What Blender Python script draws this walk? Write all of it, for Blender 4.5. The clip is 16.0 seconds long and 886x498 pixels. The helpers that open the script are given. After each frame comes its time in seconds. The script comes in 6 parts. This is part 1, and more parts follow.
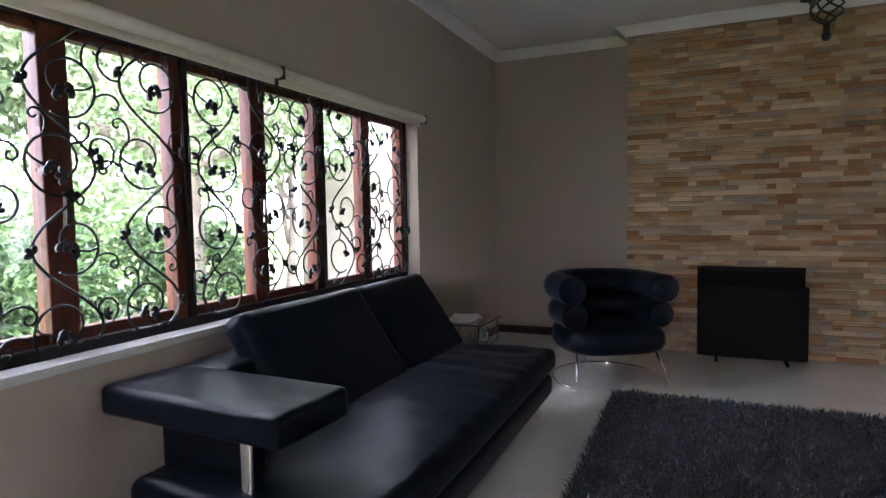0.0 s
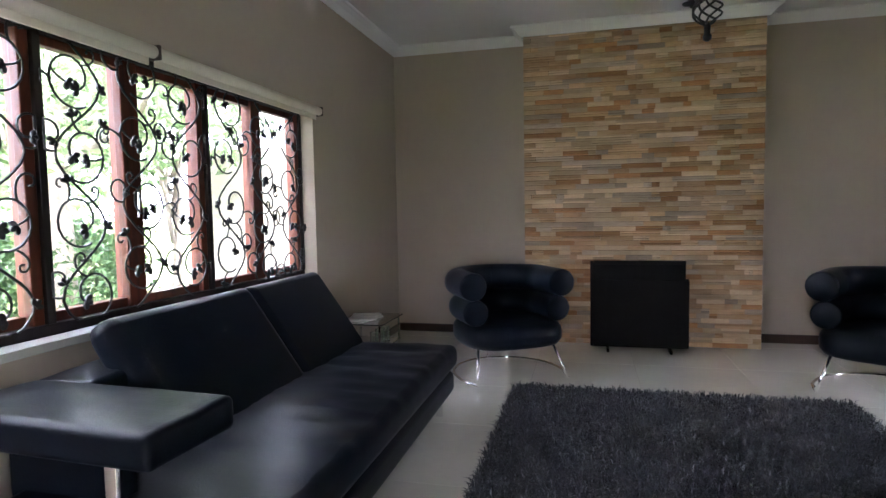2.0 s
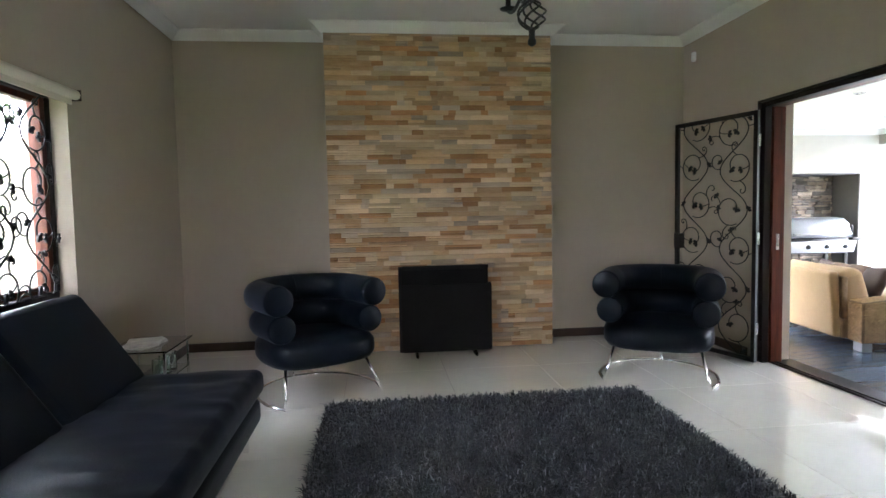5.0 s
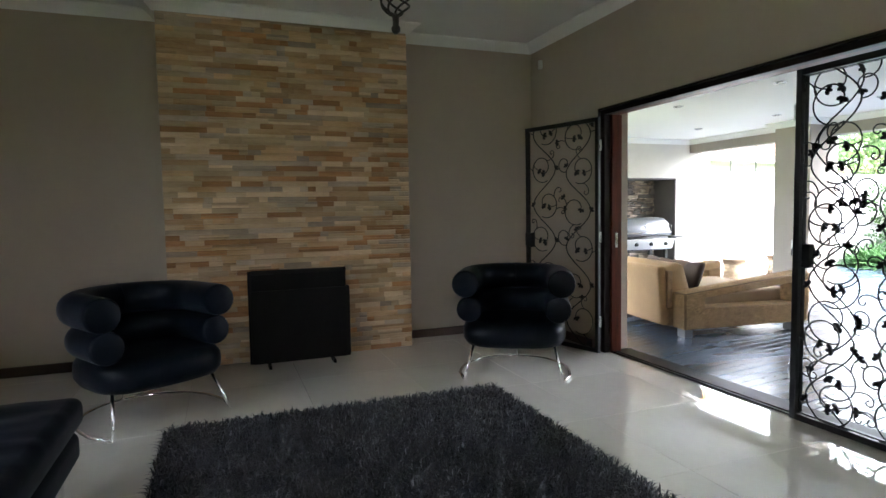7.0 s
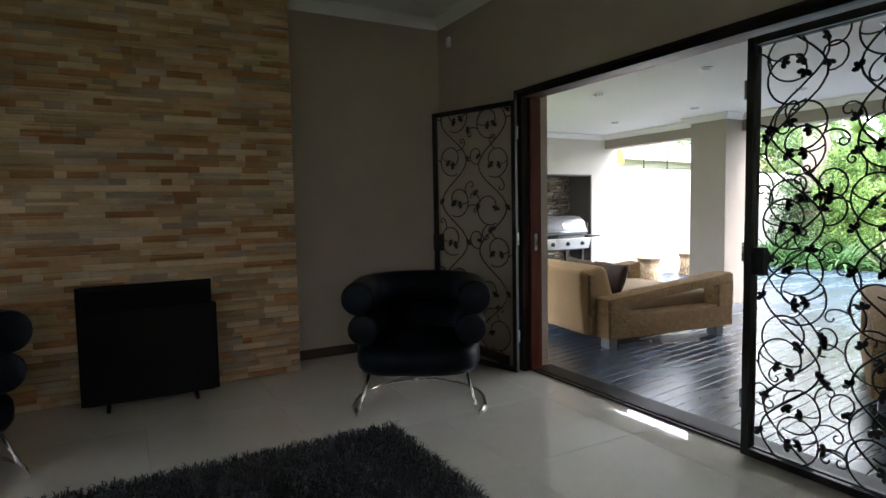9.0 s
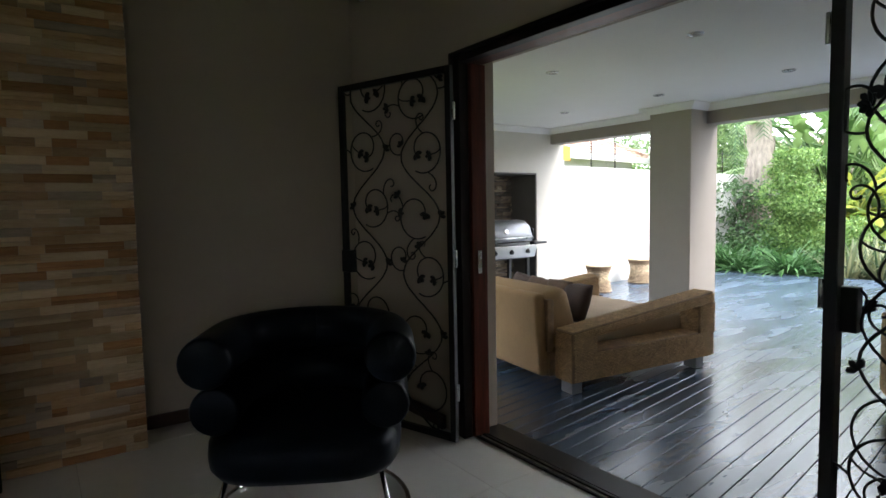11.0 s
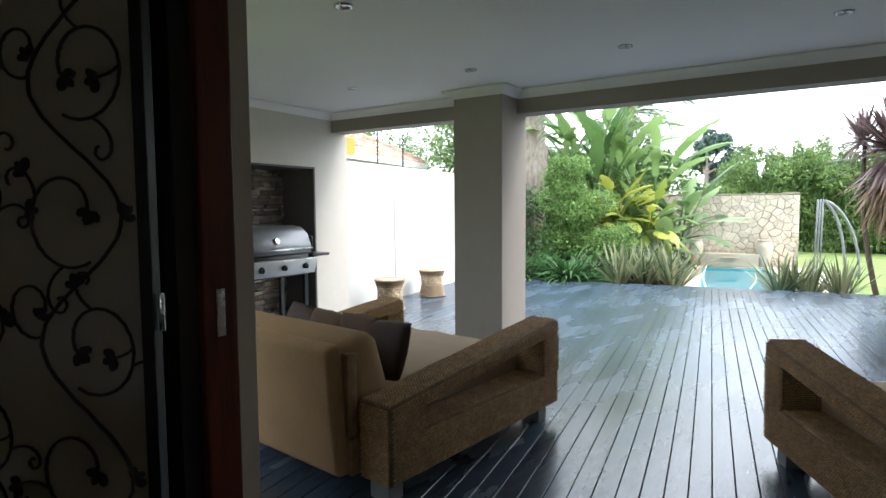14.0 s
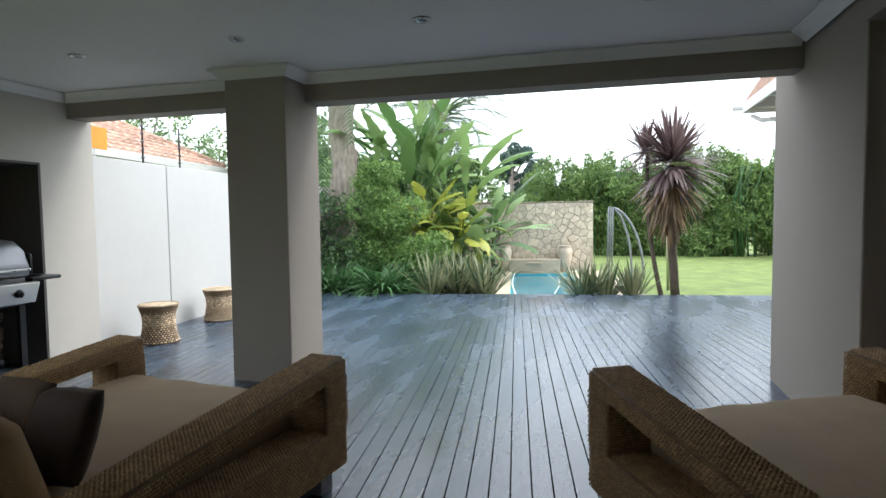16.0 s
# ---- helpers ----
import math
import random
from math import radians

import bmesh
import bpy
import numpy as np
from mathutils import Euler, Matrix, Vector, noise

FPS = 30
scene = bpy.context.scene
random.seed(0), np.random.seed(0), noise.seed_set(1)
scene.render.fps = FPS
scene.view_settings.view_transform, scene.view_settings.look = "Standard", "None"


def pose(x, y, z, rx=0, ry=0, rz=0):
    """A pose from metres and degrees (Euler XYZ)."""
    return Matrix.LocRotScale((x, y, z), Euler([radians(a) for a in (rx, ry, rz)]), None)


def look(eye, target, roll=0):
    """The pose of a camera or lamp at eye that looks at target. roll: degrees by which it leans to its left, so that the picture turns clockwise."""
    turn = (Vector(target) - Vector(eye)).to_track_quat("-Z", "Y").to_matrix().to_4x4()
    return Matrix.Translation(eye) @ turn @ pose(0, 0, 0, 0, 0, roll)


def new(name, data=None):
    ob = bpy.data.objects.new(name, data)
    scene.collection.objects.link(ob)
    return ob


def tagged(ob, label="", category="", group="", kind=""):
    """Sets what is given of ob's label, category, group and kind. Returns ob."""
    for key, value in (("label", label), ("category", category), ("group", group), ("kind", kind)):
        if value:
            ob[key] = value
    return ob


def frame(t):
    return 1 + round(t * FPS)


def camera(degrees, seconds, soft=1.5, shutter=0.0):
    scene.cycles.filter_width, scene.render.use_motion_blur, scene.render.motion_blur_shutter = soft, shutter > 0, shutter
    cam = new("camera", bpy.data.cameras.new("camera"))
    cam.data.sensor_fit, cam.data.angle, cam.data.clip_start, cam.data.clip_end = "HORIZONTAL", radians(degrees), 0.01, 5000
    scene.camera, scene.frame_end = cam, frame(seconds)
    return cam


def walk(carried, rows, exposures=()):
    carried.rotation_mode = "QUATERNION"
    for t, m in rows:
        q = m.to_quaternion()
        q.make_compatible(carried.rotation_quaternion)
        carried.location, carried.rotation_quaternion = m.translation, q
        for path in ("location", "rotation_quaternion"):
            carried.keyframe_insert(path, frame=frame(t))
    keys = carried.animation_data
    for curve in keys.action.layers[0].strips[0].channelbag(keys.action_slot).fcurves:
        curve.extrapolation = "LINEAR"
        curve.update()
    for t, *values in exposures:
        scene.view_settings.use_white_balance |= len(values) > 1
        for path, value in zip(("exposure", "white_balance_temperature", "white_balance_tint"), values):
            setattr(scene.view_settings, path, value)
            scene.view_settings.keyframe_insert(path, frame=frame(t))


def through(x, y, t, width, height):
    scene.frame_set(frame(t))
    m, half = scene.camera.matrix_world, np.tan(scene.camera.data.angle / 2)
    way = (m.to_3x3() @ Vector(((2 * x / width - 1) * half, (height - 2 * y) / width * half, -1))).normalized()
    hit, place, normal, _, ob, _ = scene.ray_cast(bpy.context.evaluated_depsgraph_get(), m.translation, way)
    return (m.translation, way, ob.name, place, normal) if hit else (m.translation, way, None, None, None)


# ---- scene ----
cam = camera(74.5, 16.0)
EXPOSURES = [(0.0, 3.4, 5720, 26), (3.0, 4.25, 5720, 20), (5.5, 4.2, 5850, 14), (7.0, 3.45, 5950, 13), (9.0, 2.5, 6150, 13), (11.5, 1.72, 6050, 10), (12.5, 1.52, 6000, 8), (14.5, 1.0, 6000, 8), (16.0, 0.55, 6000, 8)]
PATH = [
    (0, (0.201, 0.091, 1.33), (-0.602, 1.919, 1.208), -1.0),
    (0.5, (0.205, 0.09, 1.328), (-0.53, 1.947, 1.206), -0.9),
    (1, (0.182, 0.088, 1.321), (-0.468, 1.976, 1.198), -1.0),
    (1.5, (0.181, 0.128, 1.31), (-0.392, 2.04, 1.186), -1.0),
    (2, (0.183, 0.186, 1.305), (-0.303, 2.122, 1.175), -1.0),
    (2.5, (0.154, 0.238, 1.302), (-0.216, 2.199, 1.171), -0.9),
    (3, (0.113, 0.292, 1.308), (-0.14, 2.271, 1.179), -1.0),
    (5.5, (0.001, 0.461, 1.318), (0.35, 2.426, 1.192), -1.0),
    (6, (-0.029, 0.478, 1.32), (0.459, 2.413, 1.193), -0.9),
    (6.5, (-0.031, 0.506, 1.33), (0.582, 2.405, 1.194), -0.9),
    (7, (0.024, 0.603, 1.31), (0.727, 2.47, 1.176), -1.0),
    (7.5, (0.117, 0.759, 1.317), (0.891, 2.598, 1.177), -1.0),
    (8, (0.234, 0.913, 1.315), (1.055, 2.731, 1.175), -1.1),
    (8.5, (0.332, 1.107, 1.322), (1.219, 2.894, 1.18), -1.0),
    (9, (0.482, 1.298, 1.301), (1.445, 3.045, 1.157), -1.1),
    (11.5, (1.413, 2.597, 1.346), (2.615, 4.189, 1.197), -1.1),
    (12, (1.59, 2.836, 1.338), (2.866, 4.369, 1.189), -1.1),
    (12.5, (1.796, 3.071, 1.345), (3.16, 4.526, 1.191), -0.9),
    (13, (1.981, 3.247, 1.339), (3.411, 4.636, 1.187), -0.9),
    (13.5, (2.115, 3.439, 1.33), (3.678, 4.679, 1.18), -0.7),
    (14, (2.299, 3.544, 1.297), (3.978, 4.622, 1.157), -0.4),
    (14.5, (2.521, 3.609, 1.31), (4.273, 4.563, 1.168), -0.7),
    (15, (2.738, 3.672, 1.299), (4.555, 4.498, 1.165), -0.6),
    (15.5, (2.931, 3.703, 1.297), (4.813, 4.364, 1.163), -0.8),
    (16, (3.152, 3.696, 1.271), (5.079, 4.22, 1.157), -0.7),
]
walk(cam, [(t, look(eye, target, roll)) for t, eye, target, roll in PATH], EXPOSURES)

# ---- world and sun: a bright overcast day ----
world = bpy.data.worlds.new("sky")
scene.world = world
world.use_nodes = True
wn, wl = world.node_tree.nodes, world.node_tree.links
wn.clear()
sky = wn.new("ShaderNodeTexSky")
sky.sky_type = "NISHITA"
sky.sun_disc = False
sky.sun_elevation, sky.sun_rotation = radians(52), radians(150)
sky.air_density, sky.dust_density, sky.ozone_density = 1.0, 6.0, 0.6
veil = wn.new("ShaderNodeMix")
veil.data_type = "RGBA"
veil.inputs["Factor"].default_value = 0.72
veil.inputs["B"].default_value = (17.0, 17.3, 17.8, 1)
back = wn.new("ShaderNodeBackground")
back.inputs["Strength"].default_value = 0.15
wout = wn.new("ShaderNodeOutputWorld")
wl.new(sky.outputs["Color"], veil.inputs["A"])
wl.new(veil.outputs["Result"], back.inputs["Color"])
wl.new(back.outputs["Background"], wout.inputs["Surface"])
sun = new("sun", bpy.data.lights.new("sun", "SUN"))
sun.data.energy, sun.data.angle, sun.data.color = 1.5, radians(20), (1.0, 0.96, 0.9)
sun.matrix_world = look((0, 0, 20), (-6.0, 10.4, 4.6))

# ---- materials ----
def material(name, colour, rough=0.6, metal=0.0, grain=0.12, scale=6.0, bump=0.0, bump_scale=60.0, stretch=(1, 1, 1), colour2=None, vary=0.0, spec=0.5, coat=0.0, sheen=0.0, coords="Object", gloss=None):
    """Base colour with two scales of variation, fine relief, and a shift from piece to piece."""
    m = bpy.data.materials.new(name)
    m.use_nodes = True
    n, l = m.node_tree.nodes, m.node_tree.links
    b = n["Principled BSDF"]
    b.inputs["Metallic"].default_value = metal
    b.inputs["Specular IOR Level"].default_value = spec
    b.inputs["Coat Weight"].default_value = coat
    b.inputs["Sheen Weight"].default_value = sheen
    tc = n.new("ShaderNodeTexCoord")
    mp = n.new("ShaderNodeMapping")
    mp.inputs["Scale"].default_value = stretch
    if coords == "Position":
        l.new(n.new("ShaderNodeNewGeometry").outputs["Position"], mp.inputs["Vector"])
    else:
        l.new(tc.outputs[coords], mp.inputs["Vector"])
    big = n.new("ShaderNodeTexNoise")
    big.inputs["Scale"].default_value, big.inputs["Detail"].default_value = scale, 6
    fine = n.new("ShaderNodeTexNoise")
    fine.inputs["Scale"].default_value, fine.inputs["Detail"].default_value = scale * 9, 4
    for t in (big, fine):
        l.new(mp.outputs["Vector"], t.inputs["Vector"])
    add = n.new("ShaderNodeMath")
    add.operation = "MULTIPLY_ADD"
    add.inputs[1].default_value = 0.4
    l.new(fine.outputs["Fac"], add.inputs[0])
    l.new(big.outputs["Fac"], add.inputs[2])
    ramp = n.new("ShaderNodeValToRGB")
    ramp.color_ramp.elements[0].position, ramp.color_ramp.elements[1].position = 0.45, 0.95
    c2 = colour2 or tuple(min(1, c * (1 + grain)) for c in colour)
    c1 = tuple(c * (1 - grain) for c in colour) if not colour2 else colour
    ramp.color_ramp.elements[0].color, ramp.color_ramp.elements[1].color = (*c1, 1), (*c2, 1)
    l.new(add.outputs[0], ramp.inputs[0])
    last = ramp.outputs["Color"]
    if vary:
        info = n.new("ShaderNodeObjectInfo")
        geo = n.new("ShaderNodeNewGeometry")
        sm = n.new("ShaderNodeMath")
        sm.operation = "ADD"
        l.new(info.outputs["Random"], sm.inputs[0])
        l.new(geo.outputs["Random Per Island"], sm.inputs[1])
        fr = n.new("ShaderNodeMath")
        fr.operation = "FRACT"
        l.new(sm.outputs[0], fr.inputs[0])
        mr = n.new("ShaderNodeMapRange")
        mr.inputs["To Min"].default_value, mr.inputs["To Max"].default_value = 1 - vary, 1 + vary
        l.new(fr.outputs[0], mr.inputs["Value"])
        hs = n.new("ShaderNodeHueSaturation")
        l.new(mr.outputs[0], hs.inputs["Value"])
        l.new(last, hs.inputs["Color"])
        last = hs.outputs["Color"]
    l.new(last, b.inputs["Base Color"])
    rr = n.new("ShaderNodeMapRange")
    rr.inputs["To Min"].default_value, rr.inputs["To Max"].default_value = max(0.02, rough - 0.08 * min(1, rough * 3)), min(1, rough + 0.08 * min(1, rough * 3))
    if gloss:
        rr.inputs["From Min"].default_value, rr.inputs["From Max"].default_value = 0.35, 0.65
        rr.inputs["To Min"].default_value, rr.inputs["To Max"].default_value = gloss
    l.new(big.outputs["Fac"], rr.inputs["Value"])
    l.new(rr.outputs[0], b.inputs["Roughness"])
    if bump:
        bt = n.new("ShaderNodeTexNoise")
        bt.inputs["Scale"].default_value, bt.inputs["Detail"].default_value = bump_scale, 5
        l.new(mp.outputs["Vector"], bt.inputs["Vector"])
        bp = n.new("ShaderNodeBump")
        bp.inputs["Strength"].default_value, bp.inputs["Distance"].default_value = bump, 0.01
        l.new(bt.outputs["Fac"], bp.inputs["Height"])
        l.new(bp.outputs["Normal"], b.inputs["Normal"])
    return m


def leaf_material(name, dark, light, rough=0.45, through=0.25):
    """Leaves: colour shifts from leaf to leaf, some light comes through."""
    m = bpy.data.materials.new(name)
    m.use_nodes = True
    n, l = m.node_tree.nodes, m.node_tree.links
    b = n["Principled BSDF"]
    geo = n.new("ShaderNodeNewGeometry")
    ramp = n.new("ShaderNodeValToRGB")
    ramp.color_ramp.elements[0].color, ramp.color_ramp.elements[1].color = (*dark, 1), (*light, 1)
    l.new(geo.outputs["Random Per Island"], ramp.inputs[0])
    l.new(ramp.outputs["Color"], b.inputs["Base Color"])
    b.inputs["Roughness"].default_value = rough
    tr = n.new("ShaderNodeBsdfTranslucent")
    l.new(ramp.outputs["Color"], tr.inputs["Color"])
    mx = n.new("ShaderNodeMixShader")
    mx.inputs[0].default_value = through
    l.new(b.outputs[0], mx.inputs[1])
    l.new(tr.outputs[0], mx.inputs[2])
    l.new(mx.outputs[0], n["Material Output"].inputs["Surface"])
    return m


def glass_material(name, colour=(0.97, 0.99, 0.98), rough=0.0):
    m = bpy.data.materials.new(name)
    m.use_nodes = True
    b = m.node_tree.nodes["Principled BSDF"]
    b.inputs["Base Color"].default_value = (*colour, 1)
    b.inputs["Transmission Weight"].default_value = 1.0
    b.inputs["Roughness"].default_value = rough
    b.inputs["IOR"].default_value = 1.45
    return m


WALL = material("taupe wall paint", (0.42, 0.35, 0.28), 0.75, grain=0.04, scale=1.5, bump=0.06, bump_scale=220)
WALL_OUT = material("cream outside plaster", (0.58, 0.55, 0.49), 0.8, grain=0.05, scale=1.2, bump=0.12, bump_scale=160)
TAUPE_OUT = material("taupe outside plaster", (0.30, 0.265, 0.23), 0.8, grain=0.05, scale=1.2, bump=0.12, bump_scale=160)
WHITE_WALL = material("white boundary plaster", (0.53, 0.53, 0.51), 0.85, grain=0.05, scale=0.8, bump=0.15, bump_scale=120)
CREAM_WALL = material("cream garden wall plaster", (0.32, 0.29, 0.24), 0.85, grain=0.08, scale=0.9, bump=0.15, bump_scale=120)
CEIL = material("white ceiling paint", (0.80, 0.79, 0.77), 0.8, grain=0.02, scale=1.0)
CORNICE = material("white plaster cornice", (0.78, 0.77, 0.75), 0.6, grain=0.02, scale=3.0)
TILE = material("polished cream porcelain", (0.82, 0.785, 0.715), 0.03, grain=0.05, scale=1.6, vary=0.02, spec=0.85, coat=0.4)
GROUT = material("grey grout", (0.46, 0.43, 0.38), 0.7)
SKIRT = material("dark stained skirting", (0.045, 0.022, 0.015), 0.35, grain=0.3, scale=4, stretch=(1, 1, 8))
RED_WOOD = material("red mahogany varnish", (0.085, 0.019, 0.008), 0.42, grain=0.45, scale=5, stretch=(8, 8, 0.6), bump=0.05, coat=0.0, spec=0.22)
DARK_WOOD = material("near-black stained wood", (0.014, 0.009, 0.008), 0.45, grain=0.4, scale=5, stretch=(8, 8, 0.7), spec=0.25)
IRON = material("black wrought iron", (0.018, 0.018, 0.02), 0.38, metal=0.3, grain=0.3, scale=20, bump=0.1, bump_scale=90)
LEATHER = material("black leather", (0.005, 0.007, 0.011), 0.34, grain=0.3, scale=8, bump=0.10, bump_scale=110, spec=0.075)
CHROME = material("chrome", (0.82, 0.82, 0.83), 0.06, metal=1.0, grain=0.03)
STEEL = material("brushed steel", (0.55, 0.55, 0.55), 0.28, metal=1.0, grain=0.08, scale=12, stretch=(1, 14, 1))
# paler colour for some blades, standing in for glints on glossy pile
PILE_GLINT = material("glint grey shag yarn", (0.16, 0.165, 0.18), 0.4, grain=0.4, scale=10, vary=0.6)
PILE = material("charcoal shag pile", (0.019, 0.021, 0.027), 0.36, grain=0.6, scale=10, vary=0.98)
BACKING = material("dark rug backing", (0.012, 0.012, 0.014), 0.9)
SCREEN_BLACK = material("matt black steel", (0.008, 0.0075, 0.0075), 0.75, grain=0.3, scale=5, spec=0.15)
MESH_BLACK = material("black fire mesh", (0.004, 0.004, 0.004), 0.8, grain=0.3, scale=30, spec=0.15, bump=0.4, bump_scale=300)
# weathered blotches; the blue in both colours stands in for reflected sky
DECK = material("weathered charcoal deck stain with painted sky sheen", (0.030, 0.043, 0.064), 0.3, scale=1.8, colour2=(0.066, 0.098, 0.140), vary=0.17, spec=0.8, stretch=(0.5, 1.6, 1), bump=0.05, bump_scale=90, coords="Position", gloss=(0.21, 0.31))
# near-black colour that gives the shade seen between the deck boards
DECK_GAP_SHADE = material("painted shade under deck gaps", (0.006, 0.006, 0.006), 0.9)
WICKER = material("woven seagrass", (0.24, 0.15, 0.07), 0.7, grain=0.4, scale=14, vary=0.25, bump=0.5, bump_scale=110)
CUSHION = material("beige canvas cushion", (0.38, 0.275, 0.17), 0.85, grain=0.08, scale=5, bump=0.18, bump_scale=260)
BROWN_CUSHION = material("dark brown cushion", (0.045, 0.026, 0.018), 0.8, grain=0.2, scale=9, bump=0.2, bump_scale=240)
GREY_METAL = material("grey painted sofa foot", (0.20, 0.21, 0.22), 0.4, grain=0.1)
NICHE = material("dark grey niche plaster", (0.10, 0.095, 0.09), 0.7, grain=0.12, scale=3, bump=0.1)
GLASS = glass_material("clear glass")
BLIND = material("cream roller blind", (0.70, 0.64, 0.54), 0.8, grain=0.05, scale=3, stretch=(1, 6, 6))


# ---- builders ----
def mesh_object(name, bm, mat, parent=None, label="", smooth=None):
    """Links a bmesh as one object; smooth: the angle in degrees under which edges are shaded round."""
    me = bpy.data.meshes.new(name)
    if smooth is not None:
        for f in bm.faces:
            f.smooth = True
        for e in bm.edges:
            if len(e.link_faces) == 2 and e.calc_face_angle(0) > radians(smooth):
                e.smooth = False
    bm.to_mesh(me)
    bm.free()
    me.materials.append(mat)
    ob = new(name, me)
    if parent:
        ob.parent = parent
    if label:
        ob["label"] = label
    return ob


def part(name, bm, mat, parent, label="", smooth=None):
    return mesh_object(name, bm, mat, parent, label, smooth)


def thing(name, label, category, m=None, group="", kind=""):
    """An Empty at a thing's base, which takes its parts."""
    ob = tagged(new(name), label, category, group, kind)
    ob.empty_display_size = 0.1
    if m is not None:
        ob.matrix_basis = m
    return ob


def box(bm, x0, y0, z0, x1, y1, z1, bevel=0.0, seg=2, m=None):
    vs = [bm.verts.new((x, y, z)) for x in (x0, x1) for y in (y0, y1) for z in (z0, z1)]
    fs = [bm.faces.new([vs[i] for i in q]) for q in ((0, 1, 3, 2), (4, 6, 7, 5), (0, 4, 5, 1), (2, 3, 7, 6), (0, 2, 6, 4), (1, 5, 7, 3))]
    if bevel:
        es = list({e for f in fs for e in f.edges})
        r = bmesh.ops.bevel(bm, geom=es, offset=bevel, segments=seg, affect="EDGES", profile=0.5)
        vs = list({v for f in r["faces"] for v in f.verts} | {v for v in vs if v.is_valid})
    if m is not None:
        bmesh.ops.transform(bm, matrix=m, verts=[v for v in vs if v.is_valid])
    return bm


def boxed(x0, y0, z0, x1, y1, z1, bevel=0.0, seg=2, m=None):
    return box(bmesh.new(), x0, y0, z0, x1, y1, z1, bevel, seg, m)


def tube(bm, pts, r, sides=6, closed=False, flat=1.0):
    """Sweeps a round bar along a line; r may be a list."""
    pts = [Vector(p) for p in pts]
    n = len(pts)
    rings, up = [], None
    for i, p in enumerate(pts):
        a, b = pts[(i - 1) % n if closed else max(0, i - 1)], pts[(i + 1) % n if closed else min(n - 1, i + 1)]
        d = (b - a).normalized()
        if up is None:
            up = d.orthogonal().normalized()
        up = (up - d * up.dot(d)).normalized()
        side = d.cross(up)
        rad = r[i] if isinstance(r, (list, tuple)) else r
        rings.append([bm.verts.new(p + up * rad * math.cos(2 * math.pi * k / sides) + side * rad * flat * math.sin(2 * math.pi * k / sides)) for k in range(sides)])
    for i in range(n if closed else n - 1):
        q, w = rings[i], rings[(i + 1) % n]
        for k in range(sides):
            bm.faces.new((q[k], q[(k + 1) % sides], w[(k + 1) % sides], w[k]))
    if not closed:
        bm.faces.new(rings[0][::-1])
        bm.faces.new(rings[-1])
    return bm


def lathe(bm, profile, seg=24, m=None):
    """Turns a profile of (radius, height) round z."""
    rings = []
    for r, z in profile:
        rings.append([bm.verts.new((r * math.cos(2 * math.pi * k / seg), r * math.sin(2 * math.pi * k / seg), z)) for k in range(seg)])
    for a, b in zip(rings, rings[1:]):
        for k in range(seg):
            bm.faces.new((a[k], a[(k + 1) % seg], b[(k + 1) % seg], b[k]))
    bm.faces.new(rings[0][::-1])
    bm.faces.new(rings[-1])
    if m is not None:
        bmesh.ops.transform(bm, matrix=m, verts=[v for q in rings for v in q])
    return bm


def pillow(bm, w, d, h, n=14, power=0.38, m=None):
    """A stuffed cushion, w by d, h thick in the middle, centred on the origin."""
    grid = {}
    for s in (1, -1):
        for i in range(n + 1):
            for j in range(n + 1):
                u, v = 2 * i / n - 1, 2 * j / n - 1
                edge = (1 - u ** 4) * (1 - v ** 4)
                rim = i in (0, n) or j in (0, n)
                if rim and s < 0:
                    grid[s, i, j] = grid[1, i, j]
                    continue
                pull = 1 - 0.05 * (abs(u * v)) ** 0.5
                z = s * h / 2 * max(0.0, edge) ** power
                grid[s, i, j] = bm.verts.new((u * w / 2 * pull, v * d / 2 * pull, z))
    vs = set(grid.values())
    for s in (1, -1):
        for i in range(n):
            for j in range(n):
                q = [grid[s, i, j], grid[s, i + 1, j], grid[s, i + 1, j + 1], grid[s, i, j + 1]]
                bm.faces.new(q if s > 0 else q[::-1])
    if m is not None:
        bmesh.ops.transform(bm, matrix=m, verts=list(vs))
    return bm


def structure(name, bm, mat, label="", smooth=None, category=""):
    return tagged(mesh_object(name, bm, mat, None, "", smooth), label, category or name.split("_")[0], kind="structure")


def extrude_y(bm, prof, y0, y1, m=None):
    """A profile of (x, z) points drawn out along y."""
    a = [bm.verts.new((x, y0, z)) for x, z in prof]
    b = [bm.verts.new((x, y1, z)) for x, z in prof]
    n = len(prof)
    for i in range(n):
        bm.faces.new((a[i], a[(i + 1) % n], b[(i + 1) % n], b[i]))
    bm.faces.new(a[::-1])
    bm.faces.new(b)
    bmesh.ops.recalc_face_normals(bm, faces=bm.faces)
    if m is not None:
        bmesh.ops.transform(bm, matrix=m, verts=a + b)
    return bm


# ---- the large structure ----
XW, XE, YN, YS, ZC = -1.85, 3.20, 6.25, -2.8, 3.05
OUT = 3.48                       # outer face of the opening wall
WY0, WY1, WZ0, WZ1 = 0.86, 4.29, 0.82, 2.10   # window opening
OY0, OY1, OZ = 0.10, 4.99, 2.16  # door opening
FX0, FX1, FY = -0.43, 1.70, 5.95  # fireplace breast


def wall_x(name, x0, x1, y0, y1, z1, holes, mat, label):
    """A wall along y from x0 to x1 with openings (y0, y1, z0, z1) through it."""
    bm = bmesh.new()
    y = y0
    for a, b, c, d in holes:
        box(bm, x0, y, 0, x1, a, z1)
        if c > 0:
            box(bm, x0, a, 0, x1, b, c)
        if d < z1:
            box(bm, x0, a, d, x1, b, z1)
        y = b
    box(bm, x0, y, 0, x1, y1, z1)
    bmesh.ops.remove_doubles(bm, verts=bm.verts, dist=1e-4)
    return structure(name, bm, mat, label)


